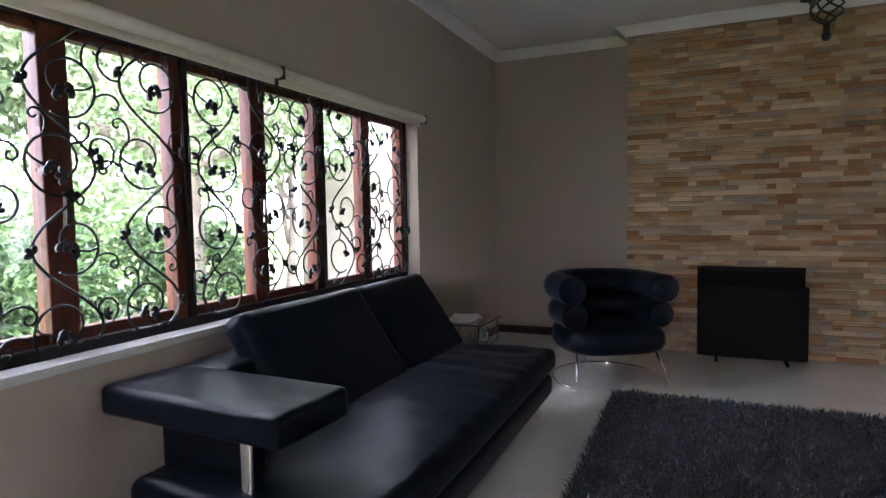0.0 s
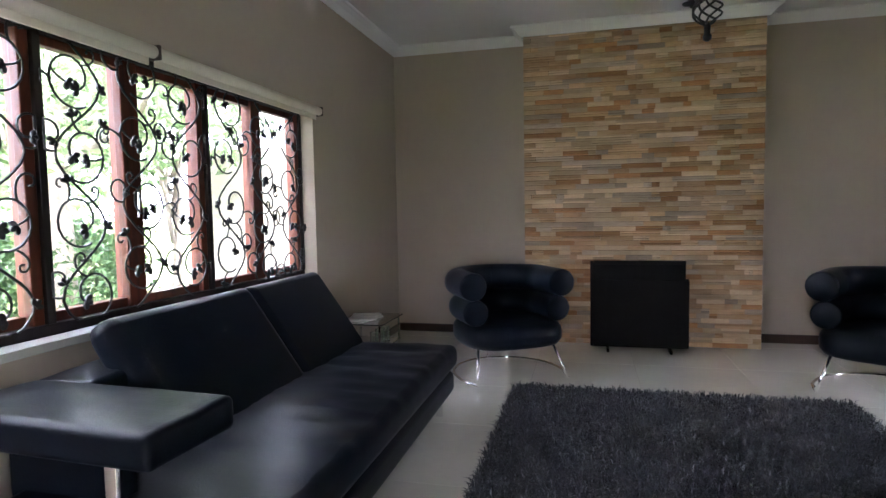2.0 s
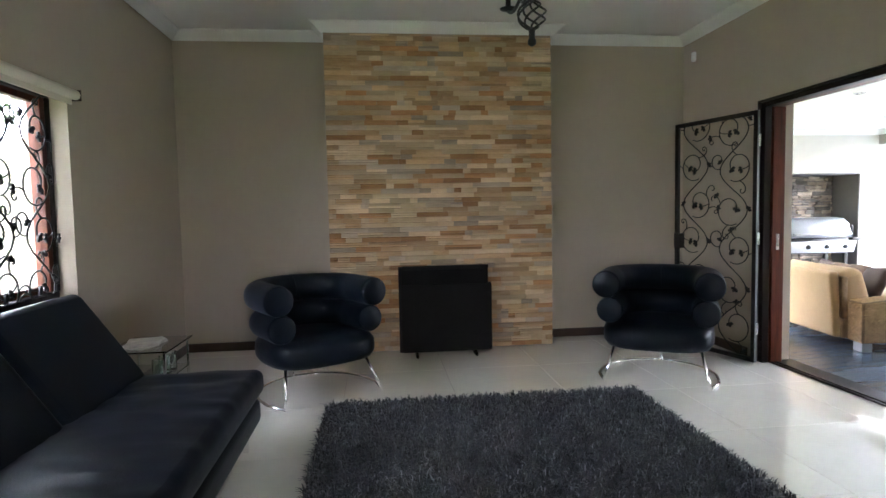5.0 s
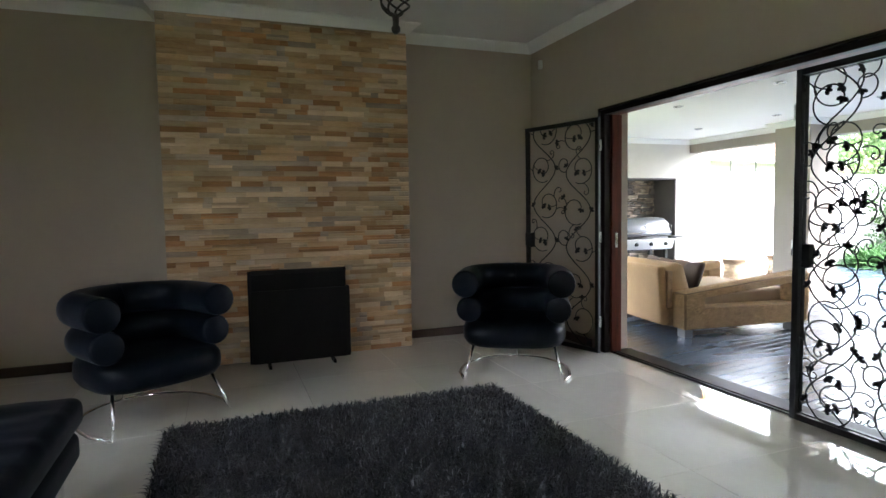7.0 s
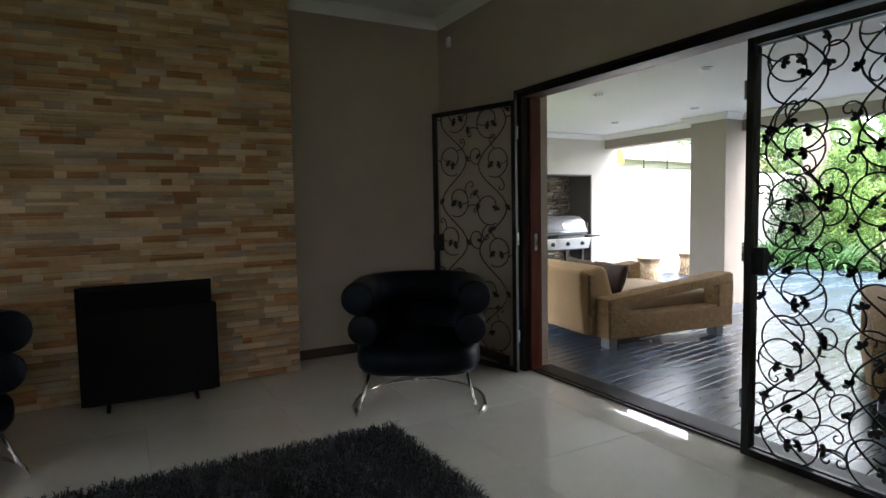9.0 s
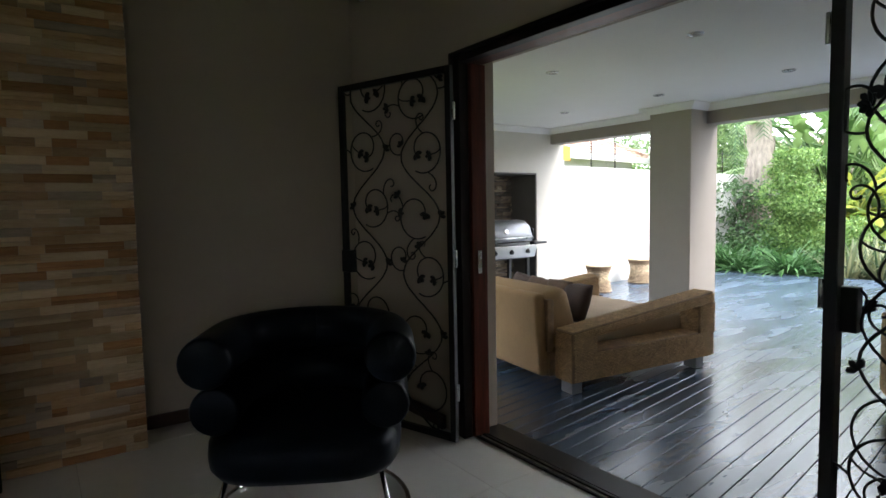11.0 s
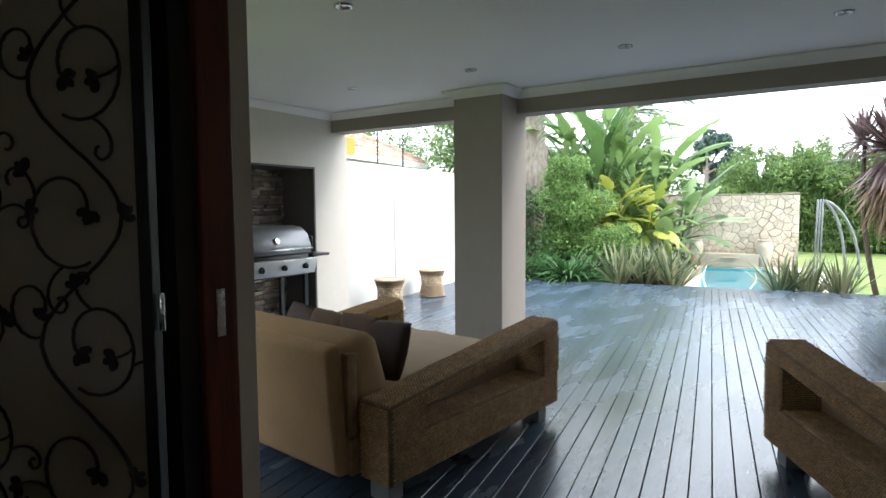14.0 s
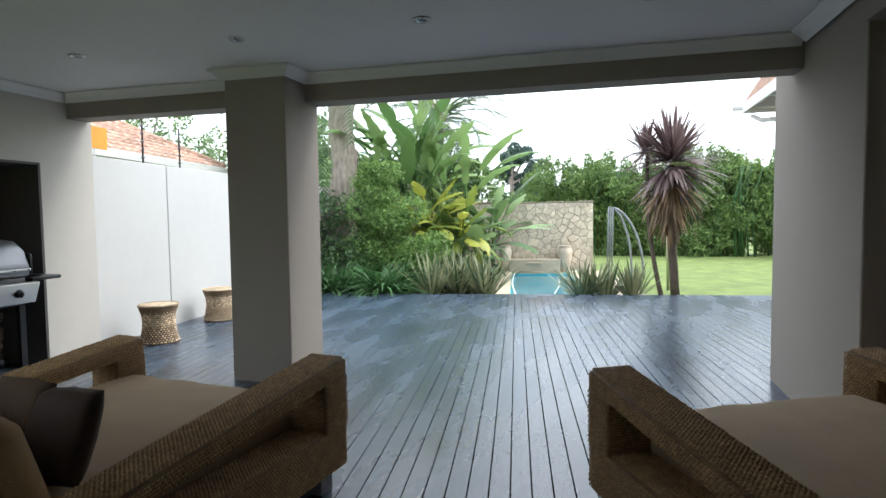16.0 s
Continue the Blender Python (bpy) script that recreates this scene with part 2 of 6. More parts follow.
def wall_y(name, y0, y1, x0, x1, z1, mat, label, z0=0):
    return structure(name, boxed(x0, y0, z0, x1, y1, z1), mat, label)


wall_x("wall_west", XW - 0.25, XW, YS - 0.2, YN + 0.25, ZC, [(WY0, WY1, WZ0, WZ1)], WALL, "taupe painted wall with a wide window opening")
wall_x("wall_east", XE, OUT, YS - 0.2, YN + 0.25, ZC, [(OY0, OY1, 0, OZ)], WALL, "taupe painted wall with a wide door opening to the deck")
wall_y("wall_north", YN, YN + 0.25, XW, XE, ZC, WALL, "taupe painted end wall behind the stone fireplace")
# south wall, out of view; its opening is added to brighten the room
sm = bmesh.new()
box(sm, XW, YS - 0.2, 0, -0.45, YS, ZC)
box(sm, -0.45, YS - 0.2, 2.2, 0.1, YS, ZC)
box(sm, 0.1, YS - 0.2, 0, XE, YS, ZC)
structure("wall_south", sm, WALL, "taupe painted wall with an unseen opening added to let in light")
structure("chimney_breast", boxed(FX0, FY + 0.012, 0, FX1, YN, ZC), WALL, "plastered chimney breast behind stone cladding", category="wall")
structure("ceiling", boxed(XW - 0.25, YS - 0.2, ZC, OUT, YN + 0.25, ZC + 0.2), CEIL, "smooth white painted ceiling")
structure("floor", boxed(XW - 0.25, YS - 0.2, -0.3, OUT - 0.02, YN + 0.25, -0.006), GROUT, "polished cream porcelain tile floor")

# cornice, a stepped cove that follows the walls and the breast
COVE = [(0, 0), (0.0, -0.085), (0.012, -0.09), (0.022, -0.078), (0.03, -0.07), (0.05, -0.048), (0.075, -0.03), (0.085, -0.022), (0.095, -0.02), (0.10, -0.012), (0.10, 0.0)]


def cornice(name, line, zc, mat, s=1.0):
    """Runs the cove along a line of (x, y) corners with the room on its left, mitred."""
    bm = bmesh.new()
    n = len(line)
    rings = []
    for i in range(n):
        p = Vector(line[i])
        d0 = (p - Vector(line[i - 1])).normalized() if i else None
        d1 = (Vector(line[i + 1]) - p).normalized() if i < n - 1 else None
        a, b = d0 or d1, d1 or d0
        na, nb = Vector((-a.y, a.x)), Vector((-b.y, b.x))
        k = (na + nb) / (1 + na.dot(nb))
        rings.append([bm.verts.new((p.x + k.x * u * s, p.y + k.y * u * s, zc - 0.003 + w * s)) for u, w in COVE])
    for q, w in zip(rings, rings[1:]):
        for j in range(len(COVE)):
            bm.faces.new((q[j], q[(j + 1) % len(COVE)], w[(j + 1) % len(COVE)], w[j]))
    bm.faces.new(rings[0])
    bm.faces.new(rings[-1][::-1])
    bmesh.ops.recalc_face_normals(bm, faces=bm.faces)
    return structure(name, bm, mat, "white moulded plaster cornice", category="cornice")


cornice("trim", [(XE - 0.002, YS), (XE - 0.002, YN - 0.002), (FX1 + 0.01, YN - 0.002), (FX1 + 0.01, FY - 0.018), (FX0 - 0.01, FY - 0.018), (FX0 - 0.01, YN - 0.002), (XW + 0.002, YN - 0.002), (XW + 0.002, YS)], ZC, CORNICE)


def skirting(name, x0, y0, x1, y1):
    bm = boxed(x0, y0, 0.0, x1, y1, 0.085, 0.004, 1)
    return structure(name, bm, SKIRT, "dark stained wooden skirting board", category="skirting")


skirting("baseboard", XW + 0.001, YN - 0.02, FX0 - 0.02, YN - 0.001)
skirting("baseboard", FX1 + 0.02, YN - 0.02, XE - 0.02, YN - 0.001)
skirting("baseboard", XW + 0.001, YS + 0.02, XW + 0.02, YN - 0.021)
skirting("baseboard", XE - 0.02, OY1 + 0.14, XE - 0.001, YN - 0.001)
skirting("baseboard", XE - 0.02, YS + 0.02, XE - 0.001, OY0 - 0.05)

# ---- the covered patio ----
PZ, PY = 2.40, 8.36               # patio ceiling, its end wall
NX0, NX1, NZ, ND = 5.15, 7.12, 1.77, 0.55   # niche in the end wall
BX0, BX1, BZ = 7.40, 7.62, 2.185   # beam over the columns
structure("patio_ceiling", boxed(OUT, -4.0, PZ, BX1 - 0.01, PY + 0.3, PZ + 0.25), CEIL, "white painted patio ceiling with downlights", category="ceiling")
structure("beam", boxed(BX0, -4.0, BZ, BX1, PY + 0.004, PZ - 0.003), TAUPE_OUT, "plastered beam over the patio columns", category="beam")
CX0, CX1, CY0, CY1 = 7.09, 7.61, 5.975, 6.49   # column under the beam
nm = bmesh.new()
box(nm, OUT, PY, 0, NX0, PY + 0.7, PZ)
box(nm, NX0, PY, NZ, NX1, PY + 0.7, PZ)
box(nm, NX1, PY, 0, 7.66, PY + 0.7, PZ)
box(nm, NX0, PY + ND + 0.05, 0, NX1, PY + 0.7, NZ)
structure("wall_patio", nm, WALL_OUT, "cream plastered patio wall with a braai niche", category="wall")
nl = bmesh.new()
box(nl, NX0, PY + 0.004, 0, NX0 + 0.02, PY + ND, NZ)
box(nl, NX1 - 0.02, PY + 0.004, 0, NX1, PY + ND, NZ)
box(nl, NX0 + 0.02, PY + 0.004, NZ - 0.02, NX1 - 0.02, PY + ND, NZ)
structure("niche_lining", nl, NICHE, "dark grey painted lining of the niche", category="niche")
structure("column_1", boxed(CX0, CY0, -0.02, CX1, CY1, PZ - 0.004, 0.006, 1), TAUPE_OUT, "square taupe plastered patio column", category="column")
structure("column_2", boxed(6.47, 0.9, -0.02, 8.03, 2.45, PZ - 0.004, 0.006, 1), TAUPE_OUT, "broad taupe plastered patio pier", category="column")
structure("beam_side", boxed(OUT, 1.95, BZ, 6.468, 2.466, PZ - 0.003), TAUPE_OUT, "plastered side beam from the house to the pier", category="beam")
structure("wall_patio_south", boxed(OUT, -4.2, 0, BX1, -4.0, PZ), WALL_OUT, "plain cream plastered wall", category="wall")
structure("roof_edge", boxed(OUT + 0.01, -4.2, PZ + 0.25, BX1 + 0.2, PY + 0.4, PZ + 0.4), WALL_OUT, "plastered edge of the patio roof", category="roof")
cornice("patio_trim", [(BX0 - 0.002, PY - 0.001), (OUT + 0.002, PY - 0.001), (OUT + 0.002, -4.0)], PZ, CORNICE, 0.85)
cornice("patio_trim", [(BX0 - 0.002, 2.47), (BX0 - 0.002, CY0 - 0.002), (CX0 - 0.002, CY0 - 0.002), (CX0 - 0.002, CY1 + 0.002), (BX0 - 0.002, CY1 + 0.002), (BX0 - 0.002, PY - 0.002)], PZ, CORNICE, 0.85)
cornice("patio_trim", [(OUT + 0.1, 2.468), (BX0 - 0.1, 2.468)], PZ, CORNICE, 0.85)

# ---- garden ground; the deck and pool lie at an angle to the house ----
SWING = 8.0
DK = pose(12.54, 4.25, 0, 0, 0, SWING)    # local x runs out over the garden, y along the deck's edge
GRASS_GROUND = material("lawn soil and grass", (0.15, 0.20, 0.05), 0.9, grain=0.35, scale=3, bump=0.6, bump_scale=40)
SOIL = material("dark garden soil", (0.06, 0.045, 0.03), 0.95, grain=0.4, scale=4, bump=0.5, bump_scale=30)
COPING = material("sandstone pool coping", (0.50, 0.42, 0.31), 0.8, grain=0.12, scale=5, bump=0.2, bump_scale=60)
POOL_TILE = material("turquoise pool plaster", (0.08, 0.42, 0.50), 0.5, grain=0.12, scale=3)
gm = bmesh.new()
R = 140.0
PX0, PX1, PYa, PYb = 0.05, 5.0, -0.55, 0.88    # pool in the deck's local frame
zs = -0.16
ring = [(-R, -R), (R, -R), (R, R), (-R, R)]
hole = [(PX0, PYa), (PX1, PYa), (PX1, PYb), (PX0, PYb)]
ov = [gm.verts.new((x, y, zs)) for x, y in ring]
iv = [gm.verts.new((x, y, zs)) for x, y in hole]
for i in range(4):
    gm.faces.new((ov[i], ov[(i + 1) % 4], iv[(i + 1) % 4], iv[i]))
bmesh.ops.transform(gm, matrix=DK, verts=gm.verts)
structure("ground", gm, GRASS_GROUND, "green lawn reaching to the far hedge", category="ground")


# ---- wrought iron scrolls ----
def scroll(p, heading, length, k0, k1, n=26):
    """A flat curve from p whose curvature runs from k0 to k1: a curl where k is large."""
    pts, a, x, y = [], heading, p[0], p[1]
    ds = length / n
    for i in range(n + 1):
        pts.append((x, y))
        t = (i + 0.5) / n
        k = k0 + (k1 - k0) * t ** 2.2
        a += k * ds
        x, y = x + math.cos(a) * ds, y + math.sin(a) * ds
    return pts, a


def trefoil(bm, p, ang, s, off):
    """Three pressed leaves and a bud on a short stem."""
    for da in (-1.0, 0.0, 1.0):
        a = ang + da
        d, q = Vector((math.cos(a), math.sin(a))), Vector((-math.sin(a), math.cos(a)))
        o = Vector(p)
        ring = [o, o + d * s * 0.35 + q * s * 0.30, o + d * s * 0.8 + q * s * 0.26, o + d * s, o + d * s * 0.8 - q * s * 0.26, o + d * s * 0.35 - q * s * 0.30]
        top = [bm.verts.new((v.x, v.y, off + 0.006)) for v in ring]
        bot = [bm.verts.new((v.x, v.y, off - 0.004)) for v in ring]
        mid = bm.verts.new((o.x + d.x * s * 0.55, o.y + d.y * s * 0.55, off + 0.014))
        for i in range(6):
            j = (i + 1) % 6
            bm.faces.new((top[i], top[j], mid))
            bm.faces.new((top[j], top[i], bot[i], bot[j]))
        bm.faces.new(bot[::-1])


def spiral(c, a0, turn, r0, r1, sweep, n=30):
    """A coil round c from angle a0, turning left or right, whose radius runs from r0 to r1."""
    return [(c[0] + (r0 + (r1 - r0) * (i / n) ** 1.4) * math.cos(a0 + turn * sweep * i / n), c[1] + (r0 + (r1 - r0) * (i / n) ** 1.4) * math.sin(a0 + turn * sweep * i / n)) for i in range(n + 1)]


def scroll_panel(w, h, seed, r=0.0055, cell=0.40):
    """Climbing vines of round coils, small curls and trefoil leaves that fill a panel w by h; lists of bars and leaves, in the x-y plane."""
    rnd = random.Random(seed)
    bars, leaves = [], []

    def keep(pts):
        return [(min(max(x, 0.010), w - 0.010), min(max(y, 0.010), h - 0.010)) for x, y in pts]

    def bar(pts, rad=r):
        out = []
        for q in keep(pts):
            if not out or (q[0] - out[-1][0]) ** 2 + (q[1] - out[-1][1]) ** 2 > 4e-6:
                out.append(q)
        if len(out) > 3:
            bars.append(tube(bmesh.new(), [(x, y, 0.0015 * math.sin(9 * i)) for i, (x, y) in enumerate(out)], rad, 6))

    def leaf(p, a, size):
        b = bmesh.new()
        trefoil(b, keep([p])[0], a, size, 0.004)
        leaves.append(b)

    cols_ = max(1, round(w / cell))
    cw = w / cols_
    steps = max(3, round(h / (cw * 0.86)))
    dy = h / steps
    for c in range(cols_):
        flip = rnd.choice((1, -1))
        mid = cw * (c + 0.5)
        shift = rnd.uniform(-0.35, 0.35)
        stem = []
        for i in range(steps * 12 + 1):
            y = h * i / (steps * 12)
            stem.append((mid - flip * cw * 0.34 * math.sin(math.pi * (y / dy - shift)), y))
        bar(stem, r * 1.1)
        for i in range(steps):
            side = flip * (1 if i % 2 == 0 else -1)
            rad = min(cw, dy) * rnd.uniform(0.38, 0.43)
            cen = (mid + side * cw * rnd.uniform(0.04, 0.10), (i + shift + rnd.uniform(0.5, 0.6)) * dy)
            # the coil leaves the vine below and winds up and round to its leaf
            a0 = -math.pi / 2 - side * 0.5
            coil = spiral(cen, a0, side, rad, rad * rnd.uniform(0.38, 0.5), rnd.uniform(5.0, 6.4), 40)
            bar(coil)
            p, q = coil[-2], coil[-1]
            leaf(q, math.atan2(q[1] - p[1], q[0] - p[0]) + side * 0.3, 0.040)
            # a tendril inside the coil, with a leaf
            m = coil[15]
            inward = math.atan2(cen[1] - m[1], cen[0] - m[0])
            tip, a = scroll(m, inward + side * 0.9, rad * rnd.uniform(0.55, 0.75), -side * 2.0 / rad, side * 1.0 / rad, 12)
            if rnd.random() < 0.75:
                bar(tip, r * 0.85)
                leaf(tip[-1], a, 0.036)
            # a small curl on the outside of the coil, towards the panel's edge
            for j in rnd.sample((5, 12, 20, 27), 2):
                p = coil[j]
                out_a = math.atan2(p[1] - cen[1], p[0] - cen[0])
                curl, a = scroll(p, out_a + side * 1.0, cw * rnd.uniform(0.42, 0.65), -side * 3.0 / cw, -side * rnd.uniform(22, 38) / cw, 26)
                bar(curl, r * 0.9)
                if rnd.random() < 0.35:
                    leaf(curl[12], out_a + side * 0.3, 0.036)
            # a curl or a leaf on the vine's outer bend
            k = min(len(stem) - 2, int(max(0.2, i + shift + 0.5) * 12))
            v = stem[k]
            if rnd.random() < 0.6:
                small = cw * rnd.uniform(0.15, 0.21)
                coil2 = spiral((v[0] - side * small * 0.3, v[1] + small * 1.2), -math.pi / 2 + side * 0.3, -side, small, small * 0.4, rnd.uniform(5.0, 7.0), 28)
                bar(coil2, r * 0.95)
                leaf(coil2[-1], rnd.uniform(0, 6.28), 0.032)
            else:
                leaf(v, math.pi / 2 + side * 0.8, 0.036)
    return bars, leaves


UPRIGHT_X = Matrix(((0, 0, 1, 0), (1, 0, 0, 0), (0, 1, 0, 0), (0, 0, 0, 1)))   # panel x to world y, panel y up


# ---- window ----
FXW = -2.0      # window frame's middle
win = tagged(thing("window_1", "mahogany casement window with wrought iron scroll burglar bars", "window", kind="structure"))
POSTS = [0.93, 1.505, 2.06, 2.585, 3.12, 3.69, 4.25]
for i, y in enumerate(POSTS):
    wide = 0.055 if i in (1, 3, 5) else 0.04
    part("window_frame", boxed(FXW - 0.045, y - wide, WZ0 + 0.05, FXW + 0.035, y + (wide if i % 2 else 0.012), WZ1 - 0.05, 0.006), RED_WOOD, win)
    if i in (0, 2, 4, 6):
        part("window_frame", boxed(FXW - 0.04, y + 0.013, WZ0 + 0.05, FXW + 0.05, min(y + 0.05, WY1), WZ1 - 0.05, 0.004), DARK_WOOD, win, "near-black stained post")
    if i in (1, 3):
        h = thing("window_handle", "", "")
        h.parent = win
        part("handle", tube(bmesh.new(), [(FXW + 0.036, y, 1.42), (FXW + 0.06, y, 1.42), (FXW + 0.062, y, 1.38), (FXW + 0.055, y, 1.30)], 0.006), STEEL, h, "steel casement handle")
for z0, z1 in ((WZ0, WZ0 + 0.05), (WZ1 - 0.05, WZ1)):
    part("window_frame", boxed(FXW - 0.05, WY0, z0, FXW + 0.045, WY1, z1, 0.005), DARK_WOOD, win, "near-black stained rail")
for a, b in zip(POSTS, POSTS[1:]):
    for z0, z1 in ((WZ0 + 0.051, WZ0 + 0.095), (WZ1 - 0.09, WZ1 - 0.051)):
        part("sash", boxed(FXW - 0.035, a + 0.056, z0, FXW + 0.02, b - 0.056, z1, 0.004), RED_WOOD, win)
    g = part("pane", boxed(FXW - 0.012, a + 0.03, WZ0 + 0.06, FXW - 0.007, b - 0.03, WZ1 - 0.06), GLASS, win)
    g.visible_shadow = False
for i, (a, b) in enumerate(zip(POSTS[0::2], POSTS[2::2])):
    bars, leaves = scroll_panel(b - a - 0.02, WZ1 - WZ0 - 0.08, 3 + i, 0.0054, 0.40)
    for nm_, b_ in [("scroll_bar", q) for q in bars] + [("iron_leaf", q) for q in leaves]:
        bmesh.ops.transform(b_, matrix=Matrix.Translation((FXW + 0.075, a + 0.01, WZ0 + 0.04)) @ UPRIGHT_X, verts=b_.verts)
        part(nm_, b_, IRON, win, "black wrought iron", 50)
part("window_sill", boxed(XW - 0.10, WY0 + 0.002, WZ0 - 0.03, XW + 0.012, WY1 - 0.002, WZ0 + 0.006, 0.004), WHITE_WALL, win, "white painted sill")

for y0, y1 in ((0.80, 2.585), (2.605, 4.33)):
    bl = thing("roller_blind", "cream roller blind rolled up above the window", "blind", group="roller blinds")
    bm = bmesh.new()
    lathe(bm, [(0.028, 0), (0.030, 0.004), (0.030, y1 - y0 - 0.004), (0.028, y1 - y0)], 20, pose(XW + 0.036, y0, 2.078, -90, 0, 0))
    part("roll", bm, BLIND, bl, "", 40)
    part("hem_bar", boxed(XW + 0.006, y0 + 0.01, 2.018, XW + 0.018, y1 - 0.01, 2.062, 0.004), BLIND, bl)
    for y in (y0 - 0.008, y1 + 0.002):
        part("bracket", boxed(XW + 0.0005, y, 2.043, XW + 0.066, y + 0.006, 2.112, 0.002), SKIRT, bl, "dark metal bracket")


# ---- security gates ----
def gate(label, m, seed, w=0.87, h=2.09, cell=0.40):
    g = thing("security_gate", label, "gate", m, "scrolled security gates")
    fr = 0.038
    for x in (0, w - fr):
        part("stile", boxed(x, -0.015, 0.012, x + fr, 0.015, h, 0.003), IRON, g)
    for z in (0.012, h - fr):
        part("rail", boxed(fr + 0.001, -0.015, z, w - fr - 0.001, 0.015, z + fr, 0.003), IRON, g)
    bars, leaves = scroll_panel(w - 2 * fr + 0.016, h - 2 * fr + 0.02, seed, 0.0048, cell)
    for nm_, b_ in [("scroll_bar", q) for q in bars] + [("iron_leaf", q) for q in leaves]:
        bmesh.ops.transform(b_, matrix=Matrix.Translation((fr - 0.008, 0, fr + 0.002)) @ Matrix.Rotation(radians(90), 4, "X"), verts=b_.verts)
        part(nm_, b_, IRON, g, "", 50)
    part("lock_box", boxed(w - fr - 0.05, -0.022, 0.93, w + 0.003, 0.022, 1.07, 0.004), IRON, g, "black steel lock box")
    for z in (0.25, 1.0, 1.8):
        part("hinge", lathe(bmesh.new(), [(0.007, 0), (0.008, 0.004), (0.008, 0.09), (0.007, 0.094)], 12, pose(-0.012, 0, z)), STEEL, g, "bright steel hinge", 40)
    return g


gate("black wrought iron security gate with leaf scrolls, swung open", pose(3.115, 4.905, 0, 0, 0, 107.5), 5)
gate("black wrought iron security gate with leaf scrolls, standing across the doorway", pose(3.215, 3.115, 0, 0, 0, -90), 8)
gate("black wrought iron security gate folded flat behind the next one", pose(3.262, 2.285, 0, 0, 0, 90), 11, 0.84)

# ---- door frame ----
door = thing("door_1", "wide mahogany door frame standing open to the deck", "door", kind="structure")
part("door_frame", boxed(XE - 0.012, OY1 - 0.055, 0, XE + 0.05, OY1, OZ, 0.004), DARK_WOOD, door, "near-black stained jamb")
part("door_frame", boxed(XE + 0.052, OY1 - 0.075, 0, XE + 0.16, OY1, OZ - 0.04, 0.006), RED_WOOD, door, "red mahogany jamb")
part("keep_plate", boxed(XE + 0.09, OY1 - 0.078, 0.95, XE + 0.115, OY1 - 0.0745, 1.08, 0.001), STEEL, door, "steel keep plate")
part("door_frame", boxed(XE - 0.012, OY0, OZ - 0.04, XE + 0.05, OY1 - 0.056, OZ, 0.004), DARK_WOOD, door, "near-black stained head")
part("door_frame", boxed(XE + 0.052, OY0, OZ - 0.035, XE + 0.16, OY1 - 0.001, OZ, 0.004), RED_WOOD, door, "red mahogany head")
part("door_frame", boxed(XE - 0.012, OY0, 0, XE + 0.16, OY0 + 0.08, OZ - 0.056, 0.004), RED_WOOD, door, "red mahogany jamb")
part("door_frame", boxed(XE - 0.03, OY1 + 0.001, 0, XE - 0.001, OY1 + 0.018, OZ + 0.018, 0.003), DARK_WOOD, door, "near-black architrave")
part("door_frame", boxed(XE - 0.03, OY0, OZ + 0.001, XE - 0.001, OY1, OZ + 0.018, 0.003), DARK_WOOD, door, "near-black architrave")
for x in (XE + 0.06, XE + 0.105):
    part("track", boxed(x, OY0 + 0.081, 0.0005, x + 0.016, OY1 - 0.076, 0.012, 0.002), DARK_WOOD, door, "dark floor track")
part("threshold", boxed(XE + 0.14, OY0, -0.02, OUT + 0.02, OY1, 0.004, 0.003), DARK_WOOD, door, "dark wooden threshold")


# ---- black leather sofa along the window ----
def slab(w, d, h, bulge=0.012, bevel=0.035, nx=10, ny=10, wrinkle=0.0, seed=0):
    """A soft upholstered slab from the origin, with full rounded edges and a swelling top."""
    bm = boxed(0, 0, 0, w, d, h)
    bmesh.ops.subdivide_edges(bm, edges=[e for e in bm.edges if abs((e.verts[0].co - e.verts[1].co).x) > 1e-6], cuts=nx, use_grid_fill=True)
    bmesh.ops.subdivide_edges(bm, edges=[e for e in bm.edges if abs((e.verts[0].co - e.verts[1].co).y) > 1e-6], cuts=ny, use_grid_fill=True)
    es = [e for e in bm.edges if len(e.link_faces) == 2 and e.calc_face_angle(0) > 1.0]
    bmesh.ops.bevel(bm, geom=es, offset=bevel, segments=4, affect="EDGES", profile=0.6)
    for v in bm.verts:
        u, t = 2 * v.co.x / w - 1, 2 * v.co.y / d - 1
        f = (1 - min(1, u * u)) ** 0.6 * (1 - min(1, t * t)) ** 0.6
        s = 1 if v.co.z > h / 2 else -0.4
        v.co.z += s * bulge * f
        if wrinkle and v.co.z > h * 0.3:
            q = Vector((v.co.x * 2.2 + seed, v.co.y * 7, 0.3))
            v.co.z += wrinkle * noise.noise(q) + wrinkle * 0.5 * noise.noise(q * 2.7) - wrinkle * 0.35 * abs(noise.noise(Vector((v.co.x * 5 + seed, v.co.y * 13, 1.7))))
        g = 1 - (2 * v.co.z / h - 1) ** 2
        v.co.x += bulge * 0.5 * g * (1 if u > 0.9 else -1 if u < -0.9 else 0)
        v.co.y += bulge * 0.5 * g * (1 if t > 0.9 else -1 if t < -0.9 else 0)
    return bm


sofa = thing("leather_sofa", "black leather sofa with loose back cushions under the window", "sofa", pose(0, 0, 0))


def put(name, bm, m, mat, parent, label="", smooth=45):
    bmesh.ops.transform(bm, matrix=m, verts=bm.verts)
    return part(name, bm, mat, parent, label, smooth)


